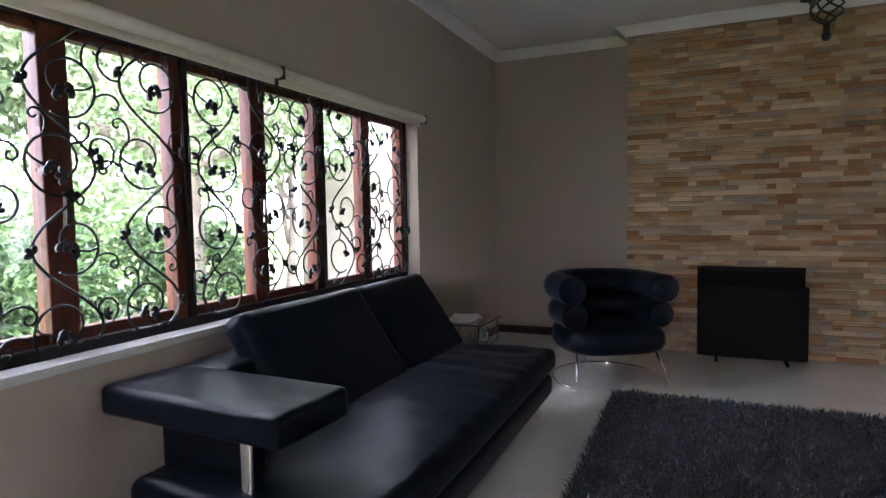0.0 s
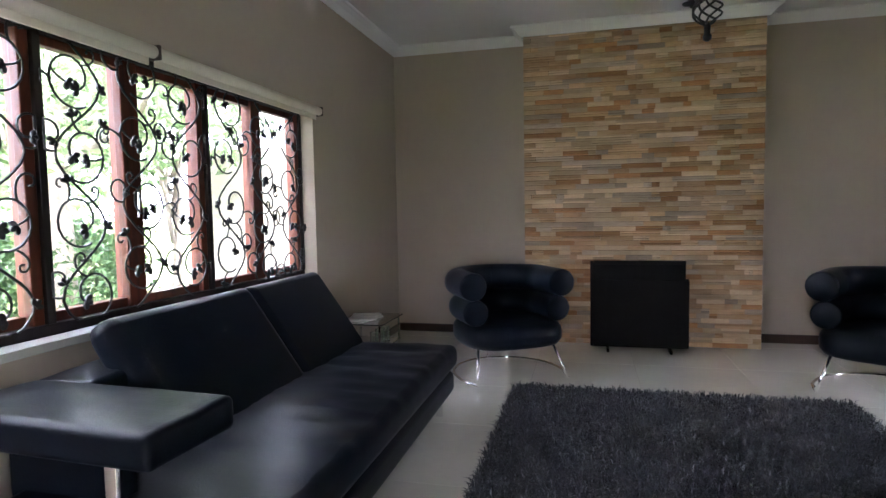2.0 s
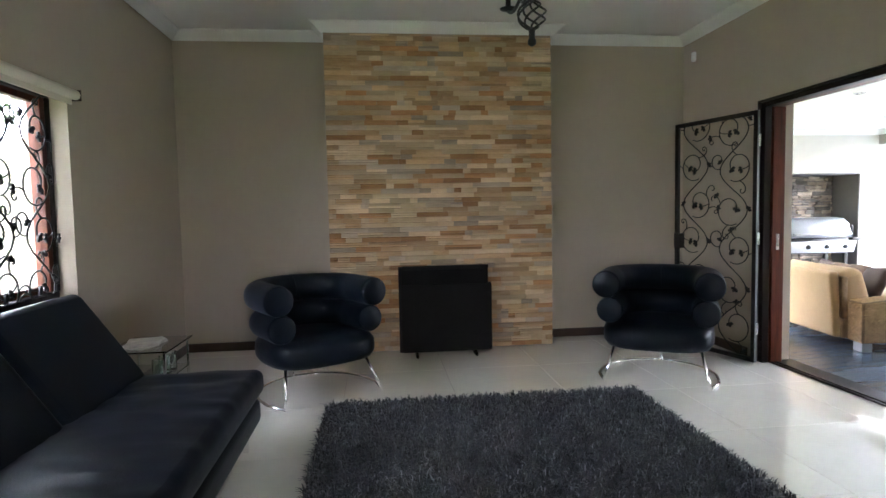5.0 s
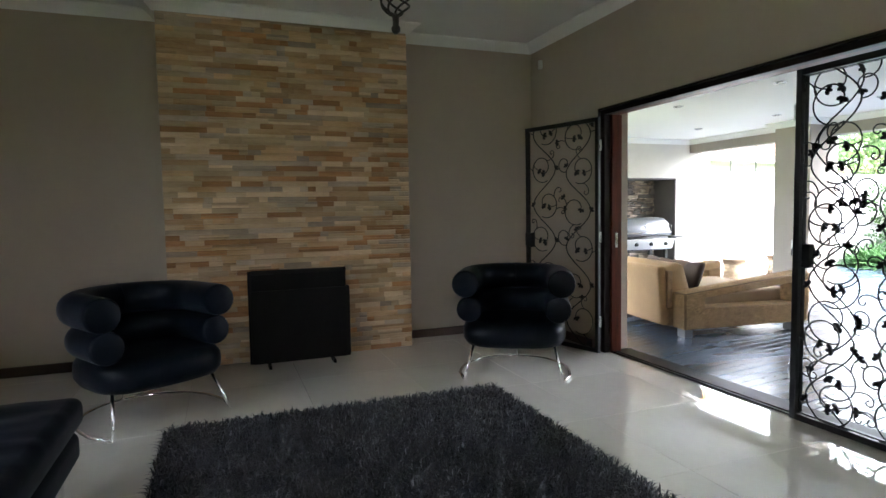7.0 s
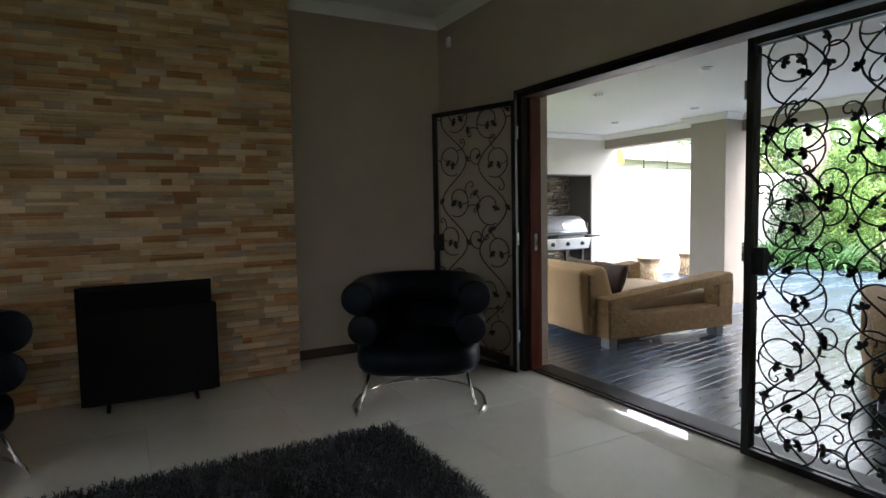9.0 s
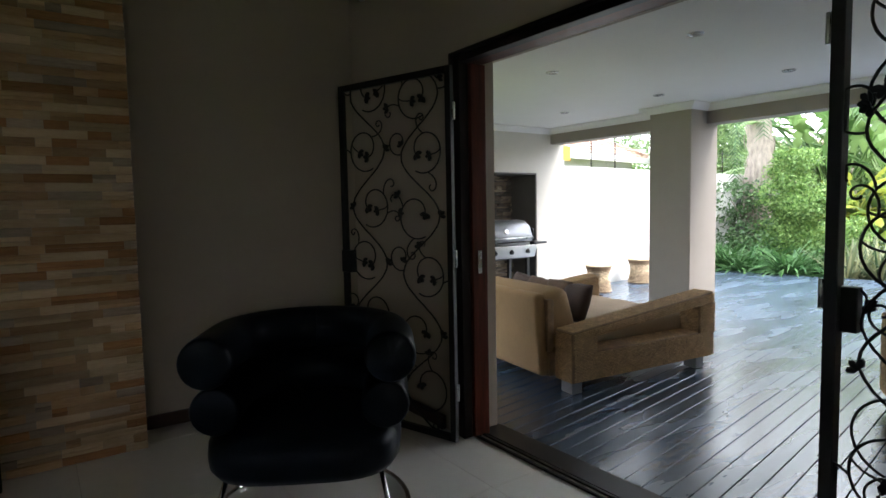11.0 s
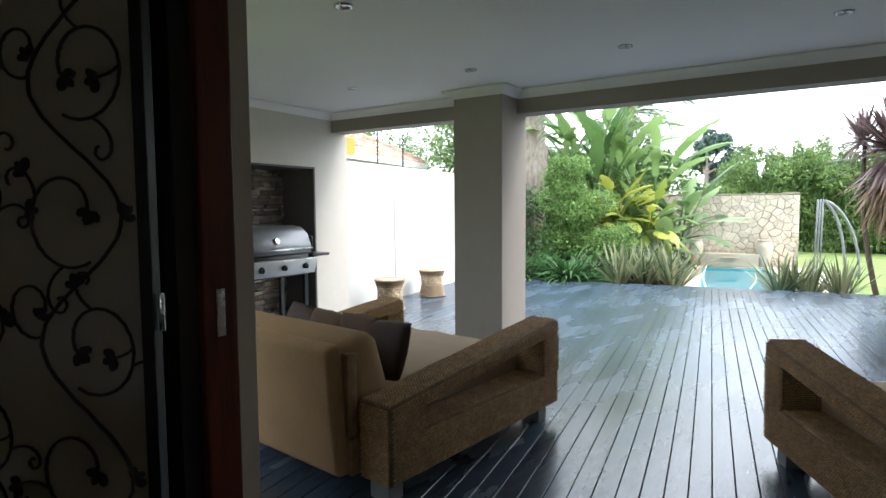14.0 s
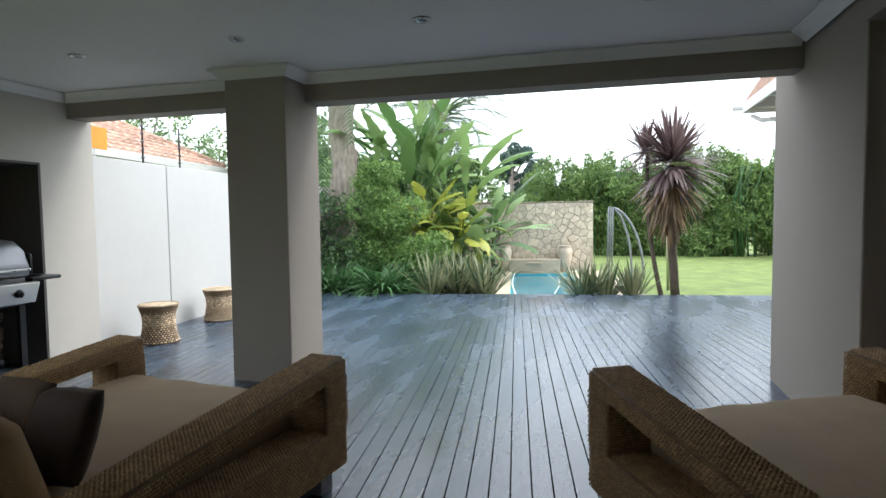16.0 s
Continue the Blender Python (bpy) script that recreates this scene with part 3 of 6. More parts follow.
put("seat_cushion", slab(0.93, 2.42, 0.15, 0.02, 0.05, 22, 60, 0.013, 2), pose(-1.59, 1.44, 0.285), LEATHER, sofa, "creased black leather seat")
put("base", slab(0.86, 2.34, 0.15, 0.01, 0.045, 8, 12), pose(-1.53, 1.48, 0.128), LEATHER, sofa)
for y0, wd, sd in ((2.03, 0.96, 1), (3.005, 0.82, 5)):
    put("back_cushion", slab(0.60, wd, 0.15, 0.035, 0.055, 16, 20, 0.014, sd), Matrix.Translation((-1.27, y0, 0.425)) @ Matrix.Rotation(radians(-125), 4, "Y"), LEATHER, sofa)
put("back_rail", slab(0.10, 2.0, 0.40, 0.0, 0.03, 3, 8), pose(-1.72, 1.85, 0.20), LEATHER, sofa)
put("arm_panel", slab(0.845, 0.36, 0.108, 0.010, 0.024, 12, 12, 0.005, 9), pose(-1.80, 1.505, 0.612, 0, 0, -3), LEATHER, sofa, "flat broad leather armrest")
put("arm_return", slab(0.26, 0.52, 0.106, 0.006, 0.030, 6, 10, 0.004, 4), pose(-1.79, 1.85, 0.612), LEATHER, sofa, "leather ledge running back along the window")
put("arm_support", slab(0.42, 0.10, 0.24, 0.0, 0.03, 4, 3), pose(-1.62, 1.60, 0.40), LEATHER, sofa)
put("footrest_panel", slab(0.62, 0.36, 0.13, 0.012, 0.04, 8, 6), pose(-1.72, 1.26, 0.15), LEATHER, sofa)
for x, y in ((-0.74, 1.60), (-0.74, 3.70), (-1.45, 1.60), (-1.45, 3.70)):
    bm = boxed(x - 0.02, y - 0.012, 0.0, x + 0.02, y + 0.012, 0.131, 0.003)
    part("leg", bm, CHROME, sofa, "flat chrome leg")
put("arm_leg", boxed(-0.02, -0.008, 0, 0.02, 0.008, 0.62, 0.002), pose(-1.12, 1.505, 0), CHROME, sofa, "flat chrome strut")

# ---- glass side table with magazines ----
tb = thing("side_table", "low glass side table on a metal frame beside the sofa", "side table", pose(-1.61, 4.74, 0))
part("glass_top", boxed(-0.21, -0.27, 0.405, 0.21, 0.27, 0.417, 0.003), GLASS, tb, "clear glass top")
part("glass_shelf", boxed(-0.19, -0.25, 0.20, 0.19, 0.25, 0.208, 0.002), GLASS, tb, "clear glass shelf")
for x in (-0.18, 0.18):
    for y in (-0.24, 0.24):
        part("leg", boxed(x - 0.008, y - 0.008, 0, x + 0.008, y + 0.008, 0.404, 0.002), CHROME, tb)
PAPER = material("glossy magazine cover", (0.62, 0.60, 0.57), 0.35, grain=0.3, scale=14, vary=0.3)
DISH = glass_material("pale green glass", (0.86, 0.95, 0.92))
for i in range(4):
    bm = boxed(-0.11, -0.15, 0, 0.11, 0.15, 0.008, 0.001, 1)
    mg = mesh_object("magazine", bm, PAPER)
    mg.matrix_basis = pose(-1.65 + 0.01 * i, 4.70 - 0.012 * i, 0.4172 + 0.0082 * i, 0, 0, -12 + 9 * i)
    tagged(mg, "glossy magazine in a small pile on the table", "magazine", "magazines on the side table")
for i, y in enumerate((4.58, 4.70, 4.82)):
    bm = lathe(bmesh.new(), [(0.035, 0), (0.04, 0.004), (0.04, 0.13), (0.036, 0.132), (0.036, 0.012), (0.0301, 0.011)], 20, pose(-1.50, y, 0.2081))
    tagged(mesh_object("glass_tumbler", bm, DISH, smooth=40), "pale glass tumbler on the lower shelf", "glass", "tumblers on the shelf")


# ---- tubular leather armchairs ----
def tube_u(bm, half, front, back, r, z, tilt=0.0):
    """A padded roll bent round the back, open to the front (-y)."""
    line = []
    for i in range(7):
        line.append(Vector((-half, -front + (front) * i / 7, z)))
    for i in range(17):
        a = math.pi * i / 16
        line.append(Vector((-half * math.cos(a), back * math.sin(a), z)))
    for i in range(7):
        line.append(Vector((half, -front * (i + 1) / 7, z)))
    n = len(line)
    rs = [r] * n
    first = [line[0] + Vector((0, -d, 0)) for d in (0.030, 0.026, 0.016)]
    last = [line[-1] + Vector((0, -d, 0)) for d in (0.016, 0.026, 0.030)]
    return tube(bm, first + line + last, [r * 0.86, r * 0.94, r * 0.985] + rs + [r * 0.985, r * 0.94, r * 0.86], 22)


def armchair(m, label):
    ch = thing("tub_armchair", label, "armchair", m, "tubular leather armchairs")
    bm = tube_u(bmesh.new(), 0.365, 0.31, 0.34, 0.106, 0.735)
    part("back_roll", bm, LEATHER, ch, "thick leather back roll", 40)
    bm = tube_u(bmesh.new(), 0.340, 0.29, 0.31, 0.100, 0.535)
    part("middle_roll", bm, LEATHER, ch, "", 40)
    part("roll_seam", tube(bmesh.new(), [(0, 0.34 + 0.1065 * math.cos(a), 0.735 + 0.1065 * math.sin(a)) for a in [2 * math.pi * i / 24 for i in range(24)]], 0.003, 6, True), LEATHER, ch)
    bm = bmesh.new()
    rings = []
    for s, z in ((0.80, 0.245), (0.93, 0.262), (0.99, 0.30), (1.0, 0.345), (0.99, 0.39), (0.93, 0.425), (0.80, 0.443), (0.45, 0.452)):
        ring_ = []
        for i in range(40):
            a = 2 * math.pi * i / 40
            cx, cy = math.cos(a), math.sin(a)
            e = 2 / (3.6 if cy < 0 else 2.3)
            ring_.append(bm.verts.new((s * 0.405 * abs(cx) ** e * (1 if cx > 0 else -1), s * 0.40 * abs(cy) ** e * (1 if cy > 0 else -1) - 0.03, z)))
        rings.append(ring_)
    for a, b in zip(rings, rings[1:]):
        for i in range(40):
            bm.faces.new((a[i], a[(i + 1) % 40], b[(i + 1) % 40], b[i]))
    bm.faces.new(rings[0][::-1])
    bm.faces.new(rings[-1])
    part("seat", bm, LEATHER, ch, "round-edged leather seat", 60)
    for s in (-1, 1):
        part("front_leg", tube(bmesh.new(), [(s * 0.31, -0.26, 0.26), (s * 0.37, -0.40, 0.012)], 0.0115, 12), CHROME, ch, "chrome leg", 60)
    part("back_leg", tube(bmesh.new(), [(0, 0.20, 0.26), (0, 0.365, 0.012)], 0.0115, 12), CHROME, ch, "chrome leg", 60)
    ring_ = [(0.37, -0.40, 0.0125), (0.43, -0.22, 0.0125)] + [(0.43 * math.cos(a), -0.1 + 0.47 * math.sin(a), 0.0125) for a in [math.pi * i / 20 for i in range(21)]] + [(-0.43, -0.22, 0.0125), (-0.37, -0.40, 0.0125)]
    part("floor_ring", tube(bmesh.new(), ring_, 0.0115, 12), CHROME, ch, "chrome floor ring", 60)
    return ch


armchair(pose(-0.50, 4.86, 0, 0, 0, 31), "black leather tub armchair with stacked rolls, near the sofa")
armchair(pose(2.23, 4.82, 0, 0, 0, -30), "black leather tub armchair with stacked rolls, before the gate")

# ---- fire screen ----
fs = thing("fire_screen", "black metal fire screen standing before the stone wall", "fire screen", pose(0.62, 5.70, 0))
part("panel", boxed(-0.40, 0.012, 0.045, 0.40, 0.02, 0.80), MESH_BLACK, fs, "black mesh panel")
for x in (-0.425, 0.395):
    part("side_bar", boxed(x, -0.006, 0.035, x + 0.03, 0.03, 0.82 if x < 0 else 0.66, 0.003), SCREEN_BLACK, fs)
part("top_bar", boxed(-0.394, -0.005, 0.79, 0.40, 0.03, 0.825, 0.003), SCREEN_BLACK, fs)
part("front_panel", boxed(-0.41, -0.03, 0.05, 0.425, -0.012, 0.655, 0.004), SCREEN_BLACK, fs, "flat black front panel")
part("bottom_bar", boxed(-0.394, -0.01, 0.032, 0.394, 0.03, 0.062, 0.003), SCREEN_BLACK, fs)
for x in (-0.27, 0.27):
    part("foot", boxed(x - 0.012, -0.10, 0.0, x + 0.012, 0.06, 0.033, 0.005), SCREEN_BLACK, fs)

# ---- shag rug ----
RX0, RX1, RY0, RY1 = -0.35, 1.82, 1.15, 4.38
rug = thing("shag_rug", "charcoal long-pile shag rug on the tiles", "rug")
part("backing", boxed(RX0 + 0.01, RY0 + 0.01, 0.0005, RX1 - 0.01, RY1 - 0.01, 0.012), BACKING, rug)
rng = np.random.default_rng(4)
NB = 80000
bx, by = rng.uniform(RX0, RX1, NB), rng.uniform(RY0, RY1, NB)
ang, ln, ti = rng.uniform(0, 6.283, NB), rng.uniform(0.035, 0.07, NB), rng.uniform(0.3, 1.2, NB)
dx, dy_ = np.cos(ang) * np.sin(ti), np.sin(ang) * np.sin(ti)
wx, wy = -np.sin(ang) * 0.0032, np.cos(ang) * 0.0032
base_z = np.full(NB, 0.011)
vv = np.empty((NB, 5, 3))
vv[:, 0] = np.stack([bx - wx, by - wy, base_z], 1)
vv[:, 1] = np.stack([bx + wx, by + wy, base_z], 1)
mxx, myy, mzz = bx + dx * ln * 0.45, by + dy_ * ln * 0.45, base_z + np.cos(ti) * ln * 0.75
vv[:, 2] = np.stack([mxx + wx, myy + wy, mzz], 1)
vv[:, 3] = np.stack([mxx - wx, myy - wy, mzz], 1)
vv[:, 4] = np.stack([bx + dx * ln * 1.15, by + dy_ * ln * 1.15, base_z + np.cos(ti) * ln * 0.8], 1)
ids = np.arange(NB)[:, None] * 5
fq = [tuple(q) for q in (ids + np.array([[0, 1, 2, 3]])).tolist()] + [tuple(q) for q in (ids + np.array([[3, 2, 4]])).tolist()]
me = bpy.data.meshes.new("shag")
me.from_pydata(vv.reshape(-1, 3).tolist(), [], fq)
me.materials.append(PILE)
me.materials.append(PILE_GLINT)
# about one blade in eight takes the painted glint colour
glint_blades = (rng.random(NB) < 0.12).astype(np.int32)
me.polygons.foreach_set("material_index", np.concatenate([glint_blades, glint_blades]))
pile = new("shag", me)
pile.parent = rug
tagged(pile, "long charcoal pile", kind="stuff")

# ---- chandelier ----
chd = thing("chandelier", "dark wrought iron chandelier hanging from the ceiling", "chandelier", pose(0.615, 2.6, 0))
for k in range(6):
    pts = []
    for i in range(13):
        t = i / 12
        a = 2 * math.pi * (k / 6 + 0.45 * t)
        rr_ = 0.008 + 0.046 * math.sin(math.pi * t) ** 0.8
        pts.append((rr_ * math.cos(a), rr_ * math.sin(a), 1.985 + 0.105 * t))
    part("cage_bar", tube(bmesh.new(), pts, 0.0040, 6), IRON, chd, "", 60)
part("finial", lathe(bmesh.new(), [(0.006, 1.925), (0.015, 1.932), (0.016, 1.945), (0.011, 1.953), (0.012, 1.985), (0.010, 1.992)], 14), IRON, chd, "", 50)
part("stem", lathe(bmesh.new(), [(0.010, 2.085), (0.020, 2.10), (0.013, 2.12), (0.012, 2.20), (0.020, 2.22), (0.011, 2.26), (0.008, 3.0), (0.05, 3.02), (0.055, ZC - 0.001)], 14), IRON, chd, "", 50)
for k in range(5):
    a = 2 * math.pi * k / 5 + 0.3
    pts2, _ = scroll((0.012, 2.26), -0.75, 0.62, 2.2, 7.0, 30)
    arm = tube(bmesh.new(), [(x * math.cos(a), x * math.sin(a), z) for x, z in pts2[:22]], 0.007, 8)
    part("arm", arm, IRON, chd, "", 60)
    c3, _ = scroll((0.012, 2.165), -0.75, 0.36, 6.0, 40.0, 26)
    part("curl", tube(bmesh.new(), [(x * math.cos(a), x * math.sin(a), z) for x, z in c3], 0.006, 8), IRON, chd, "", 60)
    ex, ez = pts2[21]
    cup = lathe(bmesh.new(), [(0.008, 0), (0.035, 0.008), (0.037, 0.012), (0.012, 0.014), (0.011, 0.09), (0.009, 0.092)], 14, pose(ex * math.cos(a), ex * math.sin(a), ez))
    part("candle_cup", cup, IRON, chd, "", 50)

# ---- small fittings ----
sen = thing("alarm_sensor", "small white alarm sensor fixed to the wall", "sensor", pose(XE, 6.02, 2.80))
part("housing", boxed(-0.035, -0.022, -0.045, -0.0005, 0.022, 0.045, 0.008), CORNICE, sen)
part("sensor_lens", boxed(-0.038, -0.015, -0.03, -0.0345, 0.015, 0.01, 0.003), CEIL, sen)


# ---- things on the patio ----
def sloped_block(bm, x0, x1, y0, y1, zb0, zb1, zt0, zt1, bevel=0.015):
    """A block along x whose bottom runs from zb0 to zb1 and top from zt0 to zt1."""
    vs = [bm.verts.new(p) for p in ((x0, y0, zb0), (x0, y1, zb0), (x0, y1, zt0), (x0, y0, zt0), (x1, y0, zb1), (x1, y1, zb1), (x1, y1, zt1), (x1, y0, zt1))]
    fs = [bm.faces.new([vs[i] for i in q]) for q in ((0, 3, 2, 1), (4, 5, 6, 7), (0, 1, 5, 4), (1, 2, 6, 5), (2, 3, 7, 6), (3, 0, 4, 7))]
    if bevel:
        bmesh.ops.bevel(bm, geom=list({e for f in fs for e in f.edges}), offset=bevel, segments=2, affect="EDGES", profile=0.5)
    return bm


BACKCLOTH = material("tan canvas back", (0.30, 0.19, 0.088), 0.85, grain=0.1, scale=5, bump=0.2, bump_scale=200)
# stool core coloured dark to put shade in the gaps of the weave
SHADE_WEAVE = material("painted shade between ropes", (0.16, 0.105, 0.06), 0.9, grain=0.3, scale=20)
PALE_ROPE = material("pale banana rope", (0.60, 0.47, 0.31), 0.75, grain=0.4, scale=18, vary=0.5, bump=0.4, bump_scale=200)
ROPE = material("twisted seagrass rope", (0.45, 0.295, 0.145), 0.75, grain=0.25, scale=18, vary=0.2, bump=0.4, bump_scale=200)


def woven(quad, parent, mat, stitch=0.017, course=0.0105, thick=0.0066):
    """Fine rope courses across a flat four-cornered face: quad is a, b, c, d; the rope runs from a to b, the courses from a to d."""
    a, b, c, d = [np.array(q, float) for q in quad]
    nrm = np.cross(b - a, d - a)
    nrm /= np.linalg.norm(nrm)
    seg = max(4, int(np.linalg.norm(b - a) / stitch))
    rows = max(2, int(np.linalg.norm(d - a) / course))
    rw, sg = np.meshgrid(np.arange(rows), np.arange(seg), indexing="ij")
    shake = np.random.default_rng(rows * 131 + seg)
    off = np.where(rw % 2 == 1, 0.5, 0.0) + shake.uniform(-0.12, 0.12, rw.shape)
    u0 = np.clip((sg + off) / seg, 0, 1).ravel()
    u1 = np.clip((sg + off + 0.96) / seg, 0, 1).ravel()
    v0, v1 = ((rw + 0.03) / rows).ravel(), ((rw + 0.97) / rows).ravel()
    um, vm, sk = (u0 + u1) / 2, (v0 + v1) / 2, 0.3 * (v1 - v0)
    hi = thick * shake.uniform(0.7, 1.2, len(u0))

    def at_(u, v, h):
        p = (a + (b - a) * u[:, None]) * (1 - v[:, None]) + (d + (c - d) * u[:, None]) * v[:, None]
        return p + nrm * (h[:, None] if isinstance(h, np.ndarray) else h)

    vs = np.stack([at_(u0, v0, 0), at_(u1, v0 + sk, 0), at_(u1, v1, 0), at_(u0, v1 - sk, 0), at_(um - 0.2 / seg, vm, hi), at_(um + 0.2 / seg, vm, hi)], 1)
    k = np.arange(len(u0))[:, None] * 6
    quads = np.concatenate([k + [0, 1, 5, 4], k + [2, 3, 4, 5]]).tolist()
    tris = np.concatenate([k + [1, 2, 5], k + [3, 0, 4]]).tolist()
    m_ = bpy.data.meshes.new("weave")
    m_.from_pydata(vs.reshape(-1, 3).tolist(), [], quads + tris)
    m_.materials.append(mat)
    m_.polygons.foreach_set("use_smooth", [True] * len(m_.polygons))
    ob = new("weave", m_)
    ob.parent = parent
    return tagged(ob, kind="stuff")


def lounge_sofa(m, label):
    """A woven two-seater: slanting arms with a wedge opening, low base, cushions; it faces local x."""
    s = thing("woven_sofa", label, "outdoor sofa", m, "woven patio sofas")
    L, W, Z0 = 1.52, 0.76, 0.085
    for sg in (-1, 1):
        y0, y1 = (W - 0.20, W) if sg > 0 else (-W, -W + 0.20)
        arm = thing("arm", "", "")
        arm.parent = s
        arm["label"] = "slanting woven arm with a wedge opening"
        part("top_rail", sloped_block(bmesh.new(), 0.06, L, y0, y1, 0.37, 0.525, 0.445, 0.610, 0.02), WICKER, arm, "", 40)
        part("lower_rail", sloped_block(bmesh.new(), 0.06, L - 0.01, y0 + 0.002, y1 - 0.002, Z0, Z0 + 0.01, 0.295, 0.298, 0.02), WICKER, arm, "", 40)
        part("front_post", sloped_block(bmesh.new(), L - 0.18, L + 0.006, y0 + 0.004, y1 - 0.004, 0.285, 0.285, 0.50, 0.525), WICKER, arm, "", 40)
        part("back_post", sloped_block(bmesh.new(), 0.064, 0.29, y0 + 0.004, y1 - 0.004, 0.28, 0.28, 0.40, 0.42), WICKER, arm, "", 40)
        for yo, face in ((y0 - 0.001, -1), (y1 + 0.001, 1)):
            def f(x0, x1, za, zb, zc, zd, yo=yo, face=face):
                """A side face from x0 to x1: heights low and high at x0, then low and high at x1."""
                q = ((x0, yo, za), (x1, yo, zc), (x1, yo, zd), (x0, yo, zb))
                return q if face < 0 else (q[1], q[0], q[3], q[2])
            woven(f(0.075, L - 0.015, Z0 + 0.012, 0.290, Z0 + 0.02, 0.292), arm, ROPE)
            woven(f(0.075, L - 0.012, 0.378, 0.438, 0.532, 0.602), arm, ROPE)
            woven(f(L - 0.175, L, 0.292, 0.515, 0.292, 0.53), arm, ROPE)
            woven(f(0.072, 0.285, 0.290, 0.38, 0.290, 0.40), arm, ROPE)
        woven(((0.072, y0 + 0.01, 0.4475), (L - 0.012, y0 + 0.01, 0.612), (L - 0.012, y1 - 0.01, 0.612), (0.072, y1 - 0.01, 0.4475)), arm, ROPE)
        woven(((0.29, y0 + 0.01, 0.2985), (L - 0.185, y0 + 0.01, 0.2995), (L - 0.185, y1 - 0.01, 0.2995), (0.29, y1 - 0.01, 0.2985)), arm, ROPE)
        woven(((L - 0.1815, y1 - 0.01, 0.30), (L - 0.1815, y0 + 0.01, 0.30), (L - 0.1815, y0 + 0.01, 0.485), (L - 0.1815, y1 - 0.01, 0.485)), arm, ROPE)
        woven(((L + 0.0075, y0 + 0.01, Z0 + 0.02), (L + 0.0075, y1 - 0.01, Z0 + 0.02), (L + 0.0075, y1 - 0.01, 0.60), (L + 0.0075, y0 + 0.01, 0.60)), arm, ROPE)
        woven(((0.059, y1 - 0.01, Z0 + 0.01), (0.059, y0 + 0.01, Z0 + 0.01), (0.059, y0 + 0.01, 0.435), (0.059, y1 - 0.01, 0.435)), arm, ROPE)
        # a woven strip that stands up at the end of the back
        ys = (W - 0.255, W - 0.203) if sg > 0 else (-W + 0.203, -W + 0.255)
        part("back_strip", sloped_block(bmesh.new(), 0.005, 0.065, ys[0], ys[1], 0.28, 0.28, 0.66, 0.655, 0.012), WICKER, s, "woven strip at the end of the back", 40)
        for x in (0.09, L - 0.17):
            part("foot", boxed(x, y0 + 0.04, 0.0, x + 0.09, y1 - 0.04, Z0 + 0.006, 0.004), GREY_METAL, s, "grey painted block foot")
    part("base_rail", boxed(0.02, -W + 0.202, Z0 + 0.01, L - 0.09, W - 0.202, 0.27, 0.015), WICKER, s, "", 40)
    woven(((L - 0.089, -W + 0.21, Z0 + 0.02), (L - 0.089, W - 0.21, Z0 + 0.02), (L - 0.089, W - 0.21, 0.262), (L - 0.089, -W + 0.21, 0.262)), s, ROPE)
    put("back_panel", slab(0.60, 1.50 - 0.44, 0.085, 0.008, 0.035, 8, 10), Matrix.Translation((0.052, -0.53, Z0 + 0.02)) @ Matrix.Rotation(radians(-95), 4, "Y"), BACKCLOTH, s, "tan canvas-covered back")
    put("seat_pad", slab(1.17, 1.112, 0.165, 0.018, 0.045, 12, 14, 0.006, 2), pose(0.28, -0.556, 0.262), CUSHION, s, "beige canvas seat cushion")
    put("back_pad", slab(0.41, 1.07, 0.25, 0.024, 0.085, 8, 14, 0.006, 3), Matrix.Translation((0.33, -0.535, 0.345)) @ Matrix.Rotation(radians(-107), 4, "Y"), BACKCLOTH, s, "tan canvas back cushion")
    return s


S1 = pose(4.253, 5.811, 0, 0, 0, -7.5)
S2 = pose(4.693, 2.374, 0, 0, 0, 27.5)
lounge_sofa(S1, "woven seagrass sofa with beige cushions on the deck")
lounge_sofa(S2, "woven seagrass sofa with beige cushions, turned towards the doorway")
MID_BROWN = material("mid brown cushion", (0.085, 0.048, 0.025), 0.8, grain=0.25, scale=14, bump=0.2, bump_scale=240)
for i, (y, rz, col) in enumerate(((-0.37, 3, 0), (-0.12, -3, 1), (0.13, 4, 1), (0.37, -2, 0))):
    bm = pillow(bmesh.new(), 0.31, 0.31, 0.09, 14, 0.45)
    ob = mesh_object("scatter_cushion", bm, MID_BROWN if col else BROWN_CUSHION, smooth=60)
    ob.matrix_basis = S1 @ Matrix.Translation((0.415 + 0.02 * (i % 2), y, 0.575)) @ Matrix.Rotation(radians(4 * (i - 1)), 4, "X") @ Matrix.Rotation(radians(-70 + rz), 4, "Y")
    tagged(ob, "mid brown scatter cushion leaning on the sofa back" if col else "dark brown scatter cushion leaning on the sofa back", "cushion", "scatter cushions")


